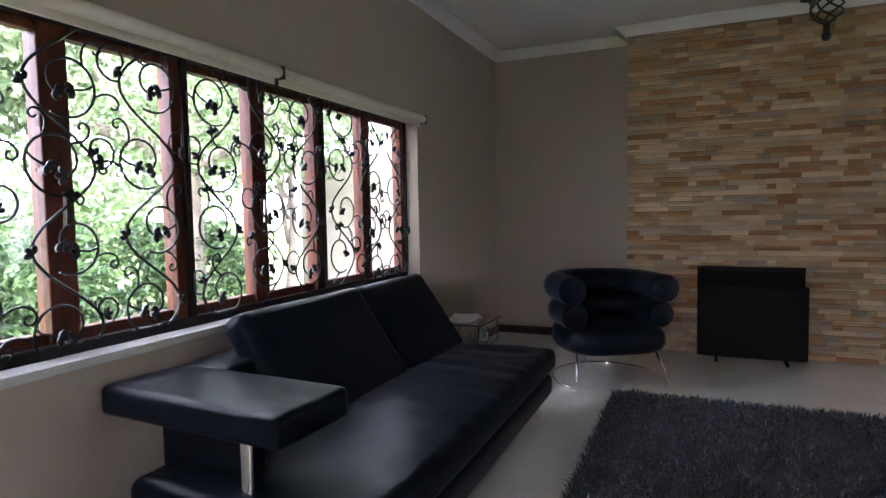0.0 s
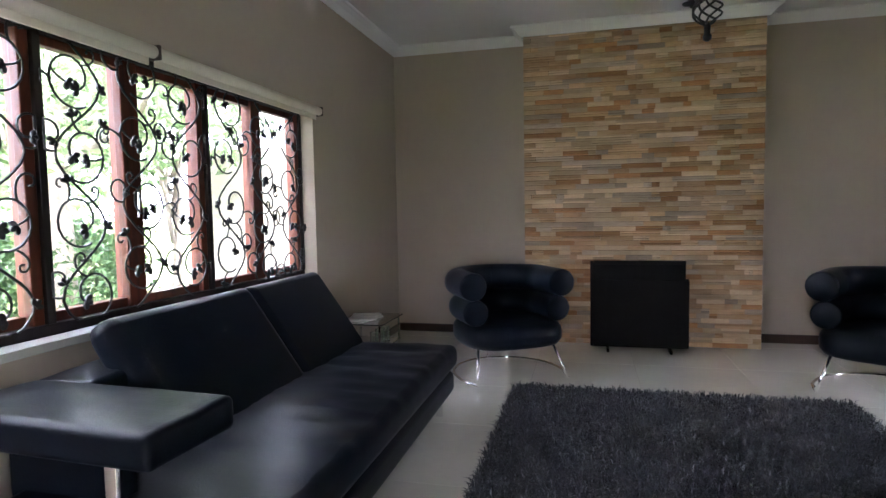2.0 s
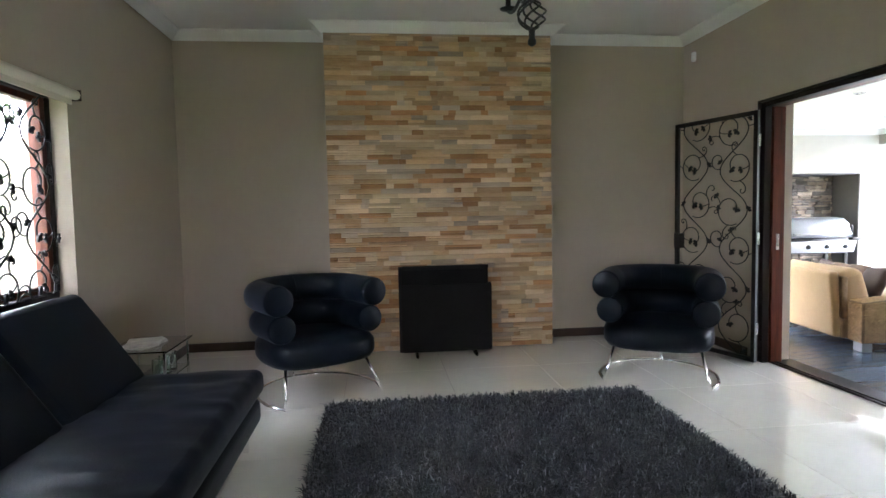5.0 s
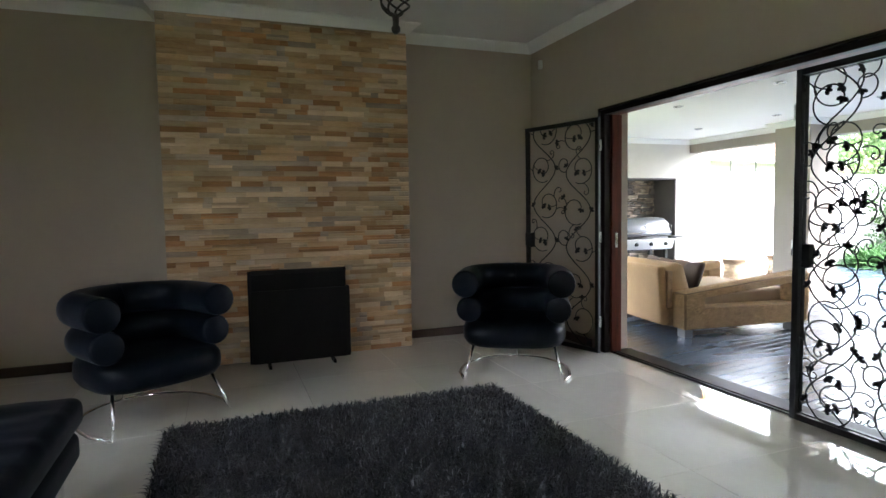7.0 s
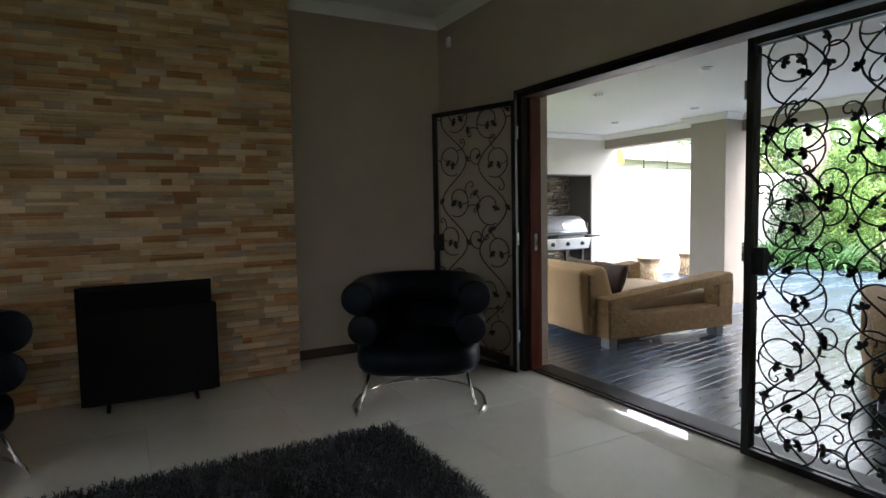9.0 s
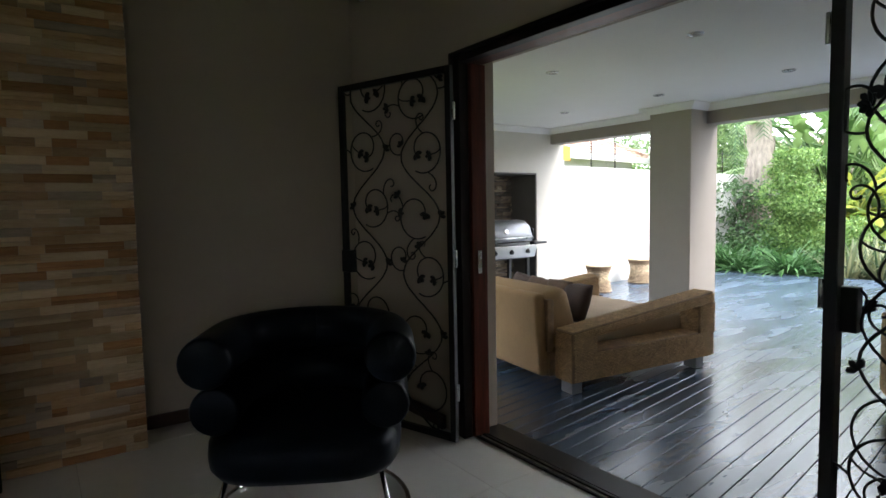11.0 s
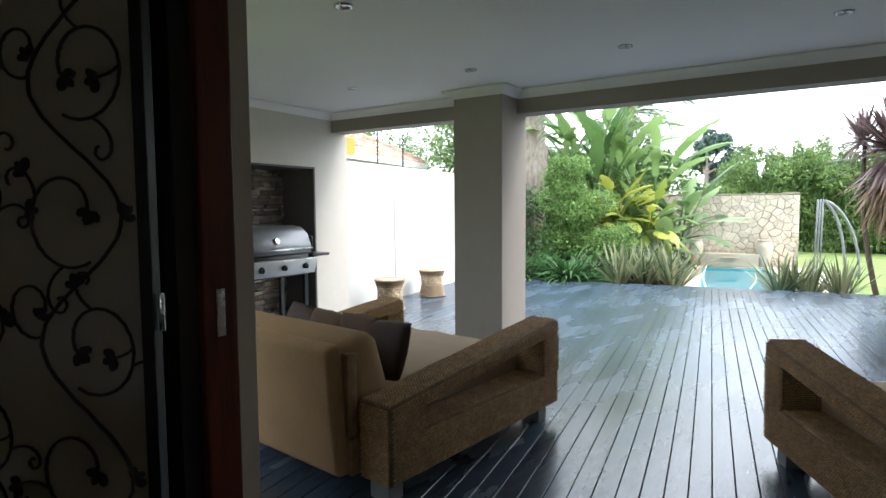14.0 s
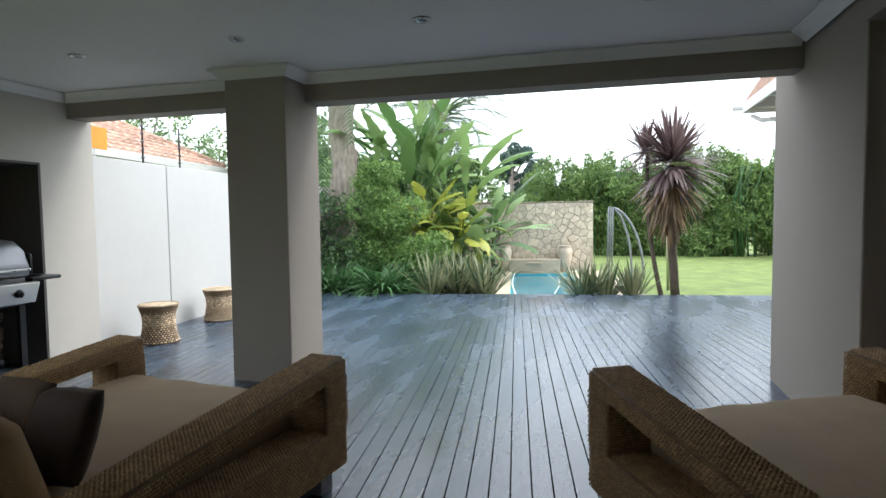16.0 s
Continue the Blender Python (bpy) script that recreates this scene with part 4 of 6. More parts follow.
# ---- seagrass drum stools ----
def stool(m, label):
    s = thing("drum_stool", label, "stool", m, "woven drum stools")
    part("body", lathe(bmesh.new(), [(0.185, 0.0), (0.19, 0.01), (0.165, 0.12), (0.152, 0.2), (0.16, 0.28), (0.192, 0.375), (0.19, 0.385)], 32), SHADE_WEAVE, s, "", 60)
    v, fc = [], []
    for r in range(17):
        z = 0.012 + r * 0.0213
        q = abs(z - 0.2) / 0.2
        rad = 0.1525 + 0.038 * q ** 1.6
        n = 34
        for i in range(n):
            a0, a1 = 2 * math.pi * (i + 0.5 * (r % 2)) / n, 2 * math.pi * (i + 0.88 + 0.5 * (r % 2)) / n
            am = (a0 + a1) / 2
            k = len(v)
            q2 = abs(z + 0.019 - 0.2) / 0.2
            rad2 = 0.1525 + 0.038 * q2 ** 1.6
            v += [(rad * math.cos(a0), rad * math.sin(a0), z), (rad * math.cos(a1), rad * math.sin(a1), z), (rad2 * math.cos(a1), rad2 * math.sin(a1), z + 0.019), (rad2 * math.cos(a0), rad2 * math.sin(a0), z + 0.019), ((rad + 0.009) * math.cos(am), (rad + 0.009) * math.sin(am), z + 0.0095)]
            fc += [(k, k + 1, k + 4), (k + 1, k + 2, k + 4), (k + 2, k + 3, k + 4), (k + 3, k, k + 4)]
    m_ = bpy.data.meshes.new("weave")
    m_.from_pydata(v, [], fc)
    m_.materials.append(PALE_ROPE)
    w = new("weave", m_)
    w.parent = s
    tagged(w, kind="stuff")
    part("rim", tube(bmesh.new(), [(0.188 * math.cos(a), 0.188 * math.sin(a), 0.388) for a in [2 * math.pi * i / 36 for i in range(36)]], 0.012, 8, True), PALE_ROPE, s, "", 60)
    part("top", lathe(bmesh.new(), [(0.178, 0.384), (0.18, 0.392), (0.12, 0.396), (0.02, 0.398)], 32), PALE_ROPE, s, "pale flat top", 60)
    return s


stool(pose(8.16, 8.12, 0, 0, 0, 10), "woven seagrass drum stool beside the white wall")
stool(pose(9.44, 8.33, 0, 0, 0, 40), "woven seagrass drum stool standing further along the wall")

# ---- gas braai ----
PANEL_STEEL = material("pale brushed panel", (0.60, 0.60, 0.59), 0.42, metal=0.7, grain=0.03, scale=4)
HOOD = material("grey enamel hood", (0.22, 0.225, 0.235), 0.33, metal=0.5, grain=0.03, scale=8)
BLACKP = material("black enamel", (0.012, 0.012, 0.013), 0.3, grain=0.2, scale=8)
gb = thing("gas_braai", "stainless steel gas braai with a closed hood in the niche", "barbecue", pose(6.18, 8.20, 0))
prof = [(-0.24, 0.845), (-0.255, 0.90), (-0.20, 1.04), (-0.10, 1.115), (0.05, 1.13), (0.20, 1.08), (0.26, 0.95), (0.26, 0.845)]
bm = bmesh.new()
a_ = [bm.verts.new((-0.47, y, z)) for y, z in prof]
b_ = [bm.verts.new((0.47, y, z)) for y, z in prof]
for i in range(len(prof)):
    j = (i + 1) % len(prof)
    bm.faces.new((a_[i], b_[i], b_[j], a_[j]))
bm.faces.new(a_)
bm.faces.new(b_[::-1])
bmesh.ops.recalc_face_normals(bm, faces=bm.faces)
bmesh.ops.bevel(bm, geom=[e for e in bm.edges if e.calc_face_angle(0) > 0.7], offset=0.02, segments=3, affect="EDGES", profile=0.5)
part("hood", bm, HOOD, gb, "grey enamel hood", 40)
for sx in (-1, 1):
    part("hood_cheek", boxed(sx * 0.485 - 0.014, -0.24, 0.85, sx * 0.485 + 0.014, 0.25, 1.02, 0.02), BLACKP, gb, "black cast end", 40)
part("hood_handle", tube(bmesh.new(), [(-0.42, -0.255, 0.90), (-0.42, -0.30, 0.90), (0.42, -0.30, 0.90), (0.42, -0.255, 0.90)], 0.011, 10), STEEL, gb, "steel bar handle", 50)
dial = part("thermometer", lathe(bmesh.new(), [(0.035, 0), (0.036, 0.012), (0.03, 0.016), (0.028, 0.013), (0.005, 0.0135)], 20, pose(0.02, -0.225, 0.985, 68, 0, 0)), STEEL, gb, "round steel thermometer", 40)
part("badge", boxed(0.30, -0.236, 0.93, 0.38, -0.225, 0.95, 0.001), STEEL, gb, "small plain badge")
part("fire_box", boxed(-0.47, -0.20, 0.62, 0.47, 0.25, 0.843, 0.02), BLACKP, gb, "", 40)
pm = sloped_block(bmesh.new(), -0.50, 0.50, -0.30, -0.205, 0.64, 0.64, 0.80, 0.80, 0.008)
for v in pm.verts:
    if v.co.z < 0.7:
        v.co.y += 0.05
panel = part("control_panel", pm, PANEL_STEEL, gb, "brushed steel control panel", 40)
for x in (-0.22, 0.06, 0.34):
    kb = bmesh.new()
    lathe(kb, [(0.032, 0), (0.034, 0.006), (0.028, 0.010), (0.024, 0.03), (0.021, 0.034)], 18, pose(x, -0.272, 0.725, 107, 0, 0))
    box(kb, x - 0.006, -0.312, 0.695, x + 0.006, -0.300, 0.738, 0.002)
    part("knob", kb, BLACKP, gb, "black control knob", 40)
for x0, x1 in ((-0.90, -0.502), (0.502, 0.76)):
    part("side_shelf", boxed(x0, -0.22, 0.80, x1, 0.22, 0.832, 0.012), BLACKP, gb, "black side shelf", 40)
for x in (-0.46, 0.40):
    for y in (-0.18, 0.18):
        part("leg", boxed(x, y - 0.02, 0.0, x + 0.05, y + 0.02, 0.622, 0.004), BLACKP, gb)
part("leg_brace", boxed(-0.41, -0.012, 0.16, 0.40, 0.012, 0.19, 0.003), BLACKP, gb)
part("gas_hose", tube(bmesh.new(), [(-0.30, 0.1, 0.60), (-0.33, 0.0, 0.45), (-0.28, -0.05, 0.30), (-0.15, 0.0, 0.25), (-0.05, 0.1, 0.12), (0.0, 0.15, 0.012)], 0.009, 8), BLACKP, gb, "", 50)
gc = thing("gas_bottle", "dark gas bottle standing beside the braai", "gas bottle", pose(5.46, 8.12, 0))
part("body", lathe(bmesh.new(), [(0.10, 0), (0.135, 0.02), (0.14, 0.10), (0.14, 0.36), (0.12, 0.43), (0.06, 0.46)], 24), BLACKP, gc, "", 40)
part("collar", lathe(bmesh.new(), [(0.075, 0.44), (0.08, 0.445), (0.08, 0.55), (0.075, 0.55)], 20), BLACKP, gc, "", 40)

# ---- downlights ----
BULB = material("dim lamp glass", (0.10, 0.10, 0.095), 0.3)
for x, y in ((6.42, 7.17), (6.42, 5.915), (6.42, 4.69), (6.42, 3.45), (4.75, 7.0), (4.75, 5.75), (4.75, 4.5), (4.75, 3.2)):
    dl = thing("downlight", "recessed white downlight in the patio ceiling", "downlight", pose(x, y, PZ), "patio downlights")
    part("trim_ring", lathe(bmesh.new(), [(0.030, -0.002), (0.034, -0.012), (0.05, -0.010), (0.053, -0.0005), (0.03, -0.0006)], 24), STEEL, dl, "", 40)
    part("lamp", lathe(bmesh.new(), [(0.0285, -0.0008), (0.0285, -0.004), (0.01, -0.006)], 18), BULB, dl, "unlit lamp", 40)


# ---- garden ----
LEAF_MID = leaf_material("mid green leaves", (0.07, 0.14, 0.045), (0.27, 0.38, 0.15))
LEAF_LIGHT = leaf_material("fresh green leaves", (0.08, 0.13, 0.055), (0.28, 0.36, 0.18), through=0.4)
LEAF_FRESH = leaf_material("bright garden leaves", (0.06, 0.14, 0.03), (0.28, 0.42, 0.12), through=0.35)
CANE = material("dark brown stem", (0.10, 0.075, 0.055), 0.9, grain=0.3, scale=8, bump=0.5, bump_scale=30)
LEAF_DARK = leaf_material("deep green leaves", (0.03, 0.07, 0.025), (0.10, 0.18, 0.06))
LEAF_BLUE = leaf_material("blue-green leaves", (0.04, 0.08, 0.065), (0.11, 0.17, 0.14))
LEAF_YELLOW = leaf_material("yellow-green leaves", (0.16, 0.25, 0.04), (0.50, 0.50, 0.09), through=0.4)
LEAF_PALE = leaf_material("pale paddle leaves", (0.08, 0.17, 0.05), (0.30, 0.43, 0.16), rough=0.5, through=0.4)
LEAF_BAMBOO = leaf_material("bamboo leaves", (0.07, 0.14, 0.035), (0.27, 0.38, 0.12), through=0.3)
LEAF_BRONZE = leaf_material("bronze sword leaves", (0.06, 0.035, 0.035), (0.30, 0.22, 0.21), rough=0.4, through=0.12)
LEAF_STRIPE = leaf_material("striped flax leaves", (0.04, 0.09, 0.04), (0.40, 0.40, 0.22), through=0.2)
LEAF_DRY = leaf_material("dry brown fronds", (0.09, 0.055, 0.025), (0.26, 0.17, 0.08), through=0.15)
BARK = material("grey-brown bark", (0.27, 0.23, 0.19), 0.9, grain=0.4, scale=5, bump=0.7, bump_scale=18, stretch=(3, 3, 1))
STRAP = leaf_material("strap leaves", (0.03, 0.09, 0.03), (0.12, 0.24, 0.08), rough=0.35, through=0.2)


def mesh_from(name, verts, faces, mat, parent=None, label="", smooth=False):
    m_ = bpy.data.meshes.new(name)
    m_.from_pydata(verts, [], faces)
    m_.materials.append(mat)
    if smooth:
        m_.polygons.foreach_set("use_smooth", [True] * len(m_.polygons))
    ob = new(name, m_)
    if parent:
        ob.parent = parent
    if label:
        ob["label"] = label
    return ob


def leaf_cloud(name, blobs, n, size, mat, parent, seed, slim=0.45, label=""):
    """n small folded leaves on the outer shells of uneven blobs (x, y, z, rx, ry, rz)."""
    r = np.random.default_rng(seed)
    vol = np.array([b[3] * b[4] + b[4] * b[5] + b[3] * b[5] for b in blobs])
    pick = r.choice(len(blobs), n, p=vol / vol.sum())
    b = np.array(blobs)[pick]
    d = r.normal(size=(n, 3))
    d /= np.linalg.norm(d, axis=1)[:, None]
    rad = r.uniform(0.35, 1.0, n) ** 0.5
    lump = 1 + 0.22 * np.sin(5 * d[:, 0] + pick) * np.cos(4 * d[:, 1] + 2 * pick) + 0.12 * np.sin(11 * d[:, 2] + pick)
    c = b[:, :3] + d * b[:, 3:] * (rad * lump)[:, None]
    ax = r.normal(size=(n, 3)) + d * 0.8 + np.array([0, 0, -0.25])
    ax /= np.linalg.norm(ax, axis=1)[:, None]
    sd = np.cross(ax, r.normal(size=(n, 3)))
    sd /= np.linalg.norm(sd, axis=1)[:, None]
    nr = np.cross(ax, sd)
    s = size * r.uniform(0.6, 1.35, n)[:, None]
    v = np.empty((n, 4, 3))
    v[:, 0] = c - ax * s * 0.5
    v[:, 1] = c + sd * s * slim * 0.5 + nr * s * 0.08
    v[:, 2] = c + ax * s * 0.5
    v[:, 3] = c - sd * s * slim * 0.5 + nr * s * 0.08
    i = np.arange(n)[:, None] * 4
    f = np.concatenate([i + [0, 1, 2], i + [0, 2, 3]]).tolist()
    ob = mesh_from(name, v.reshape(-1, 3).tolist(), f, mat, parent, label)
    return tagged(ob, kind="stuff")


def limb(bm, p, q, r0, r1, bend=0.15, seed=0, sides=9):
    rnd = random.Random(seed)
    p, q = Vector(p), Vector(q)
    n = 8
    off = Vector((rnd.uniform(-1, 1), rnd.uniform(-1, 1), 0)) * bend * (q - p).length
    pts = [p.lerp(q, i / n) + off * math.sin(math.pi * i / n) + Vector((rnd.uniform(-1, 1), rnd.uniform(-1, 1), 0)) * r0 * 0.12 for i in range(n + 1)]
    return tube(bm, pts, [r0 + (r1 - r0) * i / n for i in range(n + 1)], sides)


def tree(name, label, x, y, h, r, blobs, n, size, mat, seed, bark=BARK, slim=0.5):
    t = thing(name, label, "tree", pose(x, y, -0.17))
    tr = limb(bmesh.new(), (0, 0, 0), (0.1, 0.05, h * 0.6), r, r * 0.6, 0.05, seed)
    part("trunk", tr, bark, t, "rough grey-brown trunk", 60)
    rnd = random.Random(seed)
    for k in range(6):
        bl = blobs[k % len(blobs)]
        part("limb", limb(bmesh.new(), (0.05, 0.02, h * rnd.uniform(0.3, 0.58)), (bl[0], bl[1], bl[2]), r * 0.45, r * 0.12, 0.12, seed + k, 7), bark, t, "", 60)
    leaf_cloud("crown", blobs, n, size, mat, t, seed, slim)
    return t


def blobs_in(box6, n, rmin, rmax, seed):
    rnd = random.Random(seed)
    x0, x1, y0, y1, z0, z1 = box6
    return [(rnd.uniform(x0, x1), rnd.uniform(y0, y1), rnd.uniform(z0, z1), rnd.uniform(rmin, rmax), rnd.uniform(rmin, rmax), rnd.uniform(rmin, rmax) * 0.8) for _ in range(n)]


def blades(name, n, length, width, mat, parent, seed, rise=(0.5, 1.3), droop=0.5, root=0.08, z0=0.0, segs=5, label=""):
    """Arching sword leaves from one root."""
    r = random.Random(seed)
    v, f = [], []
    for _ in range(n):
        a, e, l_ = r.uniform(0, 6.283), r.uniform(*rise), length * r.uniform(0.65, 1.1)
        o = Vector((math.cos(a) * root * r.random(), math.sin(a) * root * r.random(), z0 + r.uniform(0, 0.02)))
        side = Vector((-math.sin(a), math.cos(a), 0))
        p = o
        k = len(v)
        w0 = width * r.uniform(0.7, 1.2)
        dr = droop * r.uniform(0.4, 1.5)
        for i in range(segs + 1):
            t = i / segs
            w = w0 * (0.55 + 0.9 * t) * (1 - t ** 2.2) if t < 1 else 0.0006
            w = max(w, 0.0006)
            dirn = Vector((math.cos(a) * math.cos(e - dr * t * 1.4), math.sin(a) * math.cos(e - dr * t * 1.4), math.sin(e - dr * t * 1.4)))
            nr = side.cross(dirn)
            v += [tuple(p - side * w / 2), tuple(p - nr * w * 0.22), tuple(p + side * w / 2)]
            p = p + dirn * l_ / segs
        for i in range(segs):
            q = k + 3 * i
            f += [(q, q + 1, q + 4, q + 3), (q + 1, q + 2, q + 5, q + 4)]
    return tagged(mesh_from(name, v, f, mat, parent, label, True), kind="stuff")


def paddle_leaf(v, f, o, a, e, stem, length, width, droop, r):
    """A banana-like leaf on a long stalk, folded along its rib, with torn edges."""
    side = Vector((-math.sin(a), math.cos(a), 0))
    p = Vector(o)
    n1, n2 = 6, 16
    k = len(v)
    for i in range(n1 + 1):
        t = i / n1
        d = Vector((math.cos(a) * math.cos(e), math.sin(a) * math.cos(e), math.sin(e)))
        w = 0.035 * (1 - 0.4 * t)
        v += [tuple(p - side * w), tuple(p + side * w), tuple(p + side.cross(d) * w)]
        if i < n1:
            p = p + d * stem / n1
            e -= droop * 0.05
    for i in range(n1):
        q = k + 3 * i
        f += [(q, q + 1, q + 4, q + 3), (q + 1, q + 2, q + 5, q + 4), (q + 2, q, q + 3, q + 5)]
    k = len(v)
    for i in range(n2 + 1):
        t = i / n2
        d = Vector((math.cos(a) * math.cos(e), math.sin(a) * math.cos(e), math.sin(e)))
        nr = side.cross(d)
        w = width * 0.5 * max(0.02, math.sin(math.pi * (0.08 + 0.9 * t)) ** 0.7) * (r.uniform(0.45, 0.75) if r.random() < 0.22 else r.uniform(0.9, 1.05))
        v += [tuple(p - side * w + nr * w * 0.35), tuple(p), tuple(p + side * w + nr * w * 0.35)]
        p = p + d * length / n2
        e -= droop / n2
    for i in range(n2):
        q = k + 3 * i
        f += [(q, q + 1, q + 4, q + 3), (q + 1, q + 2, q + 5, q + 4)]


def paddle_plant(label, x, y, n, h, mat, seed, stem=(0.8, 1.8), length=(0.9, 1.4), width=0.42, rise=(0.7, 1.45), stalks=4):
    r = random.Random(seed)
    t = thing("giant_strelitzia", label, "plant", pose(x, y, -0.17))
    roots = []
    for s in range(stalks):
        q = (r.uniform(-0.5, 0.5), r.uniform(-0.5, 0.5))
        top = (q[0] * 1.5, q[1] * 1.5, h * r.uniform(0.55, 1.0))
        part("stalk", limb(bmesh.new(), (*q, 0), top, 0.10, 0.07, 0.05, seed + s, 8), BARK, t, "brown ringed stalk", 60)
        roots.append(top)
    v, f = [], []
    for i in range(n):
        o = roots[i % stalks]
        paddle_leaf(v, f, o, r.uniform(0, 6.283), r.uniform(*rise), r.uniform(*stem), r.uniform(*length), width * r.uniform(0.8, 1.2), r.uniform(0.25, 1.3), r)
    ob = mesh_from("leaves", v, f, mat, t, "broad torn paddle leaves", True)
    tagged(ob, kind="stuff")
    return t


# pool, its far wall and pots
pool = thing("swimming_pool", "narrow turquoise swimming pool with stone coping", "pool", DK, kind="structure")
pb = bmesh.new()
box(pb, PX0, PYa, -1.4, PX1, PYb, -1.3)
for a in ((PX0, PYa, PX0 + 0.06, PYb), (PX1 - 0.06, PYa, PX1, PYb), (PX0 + 0.06, PYa, PX1 - 0.06, PYa + 0.06), (PX0 + 0.06, PYb - 0.06, PX1 - 0.06, PYb)):
    box(pb, a[0], a[1], -1.3, a[2], a[3], -0.17)
part("basin", pb, POOL_TILE, pool, "turquoise pool basin")
WATER_TOP = material("pool water surface", (0.03, 0.21, 0.28), 0.05, grain=0.15, scale=1.2, bump=0.12, bump_scale=5, spec=0.6)
part("water", boxed(PX0 + 0.061, PYa + 0.061, -0.9, PX1 - 0.061, PYb - 0.061, -0.20), WATER_TOP, pool, "clear turquoise water")
for a in ((PX0 - 0.0, PYb, PX1 + 0.30, PYb + 0.28), (PX0, PYa - 0.9, PX1 + 0.30, PYa), (PX1, PYa + 0.002, PX1 + 0.30, PYb - 0.002)):
    n_ = max(1, round((a[2] - a[0]) / 0.6))
    for i in range(n_):
        x0, x1 = a[0] + (a[2] - a[0]) * i / n_, a[0] + (a[2] - a[0]) * (i + 1) / n_
        part("coping_stone", boxed(x0 + 0.004, a[1], -0.2, x1 - 0.004, a[3], -0.125, 0.008, 1), COPING, pool)
part("cleaner_hose", tube(bmesh.new(), [(0.4, 0.15, -0.187), (1.6, 0.05, -0.187), (2.8, -0.12, -0.187), (4.3, -0.2, -0.187)], 0.008, 8), CORNICE, pool, "pale floating hose", 60)
part("rope", tube(bmesh.new(), [(0.10, 0.74, -0.13), (2.5, 0.86, -0.12), (4.9, 0.80, -0.12)], 0.016, 8), CORNICE, pool, "white rail along the edge", 60)

POT = material("pale glazed pot", (0.55, 0.46, 0.36), 0.5, grain=0.18, scale=6)
for y in (-0.42, 1.06):
    pt = thing("garden_pot", "tall pale stoneware pot beside the pool fountain", "pot", DK @ pose(5.16, y, -0.125), "pool pots")
    part("body", lathe(bmesh.new(), [(0.09, 0), (0.11, 0.02), (0.155, 0.28), (0.18, 0.44), (0.175, 0.53), (0.14, 0.58), (0.15, 0.61), (0.17, 0.63), (0.13, 0.635), (0.12, 0.57), (0.02, 0.56)], 28), POT, pt, "", 50)
ft = thing("pool_fountain", "stone fountain block with a spout at the pool end", "fountain", DK @ pose(5.05, 0.32, -0.125))
part("block", boxed(-0.02, -0.62, 0.001, 0.30, 0.62, 0.30, 0.012), COPING, ft)
part("spout", boxed(-0.10, -0.20, 0.20, 0.05, 0.20, 0.225, 0.004), COPING, ft, "thin stone spout")

# neighbour's wall with its fence, at the deck's side
WALLM = Matrix.Translation((7.66, 8.50, 0)) @ Matrix.Rotation(radians(6.5), 4, "Z")
bw = thing("boundary_wall", "white plastered boundary wall beside the deck", "wall", WALLM, kind="structure")
for i, (a, b) in enumerate(((0.0, 1.32), (1.33, 5.5), (5.51, 10.5), (10.51, 18.0))):
    part("wall_panel", boxed(a, 0.0 if i else 0.004, -0.2, b, 0.2, 1.90, 0.006, 1), WHITE_WALL, bw)
for i, x in enumerate((1.05, 1.75, 3.9, 6.0, 8.5)):
    fp_ = thing("fence_post", "thin electric fence post on the white wall", "fence post", WALLM @ pose(x, 0.1, 1.90), "electric fence posts")
    part("rod", tube(bmesh.new(), [(0, 0, 0), (0, 0, 0.5)], 0.010, 8), DARK_WOOD, fp_, "", 60)
    for k in range(5):
        part("insulator", lathe(bmesh.new(), [(0.010, 0), (0.020, 0.004), (0.020, 0.022), (0.010, 0.026)], 10, pose(0, 0, 0.06 + 0.09 * k)), BLACKP, fp_, "", 50)
wires = thing("fence_wires", "thin electric fence wires over the white wall", "wire", WALLM @ pose(0, 0.08, 1.90))
for k in range(5):
    part("wire", tube(bmesh.new(), [(0.9, 0, 0.075 + 0.09 * k), (8.6, 0, 0.075 + 0.09 * k)], 0.0022, 4), STEEL, wires)

# house over the wall
ROOF = material("terracotta roof tiles", (0.40, 0.25, 0.18), 0.8, grain=0.3, scale=4, vary=0.25, bump=0.3, bump_scale=30)
nb = thing("neighbour_house", "neighbouring house with a terracotta tile roof and white eaves", "house", pose(16.4, 17.8, 0.30, 0, 0, 10))
part("wall", boxed(-6.6, -2.6, -0.47, 2.1, 3.0, 2.45), WHITE_WALL, nb, "white plastered walls")
rb = bmesh.new()
e0, e1 = -3.0, 3.4
vs = [rb.verts.new(p) for p in ((-7, e0, 2.55), (2.5, e0, 2.55), (2.5, e1, 2.55), (-7, e1, 2.55), (-4.2, 0.2, 4.3), (-0.9, 0.2, 4.3))]
for q in ((0, 1, 5, 4), (1, 2, 5), (2, 3, 4, 5), (3, 0, 4), (3, 2, 1, 0)):
    rb.faces.new([vs[i] for i in q])
roof = part("roof", rb, ROOF, nb, "terracotta tile roof")
tv, tf = [], []
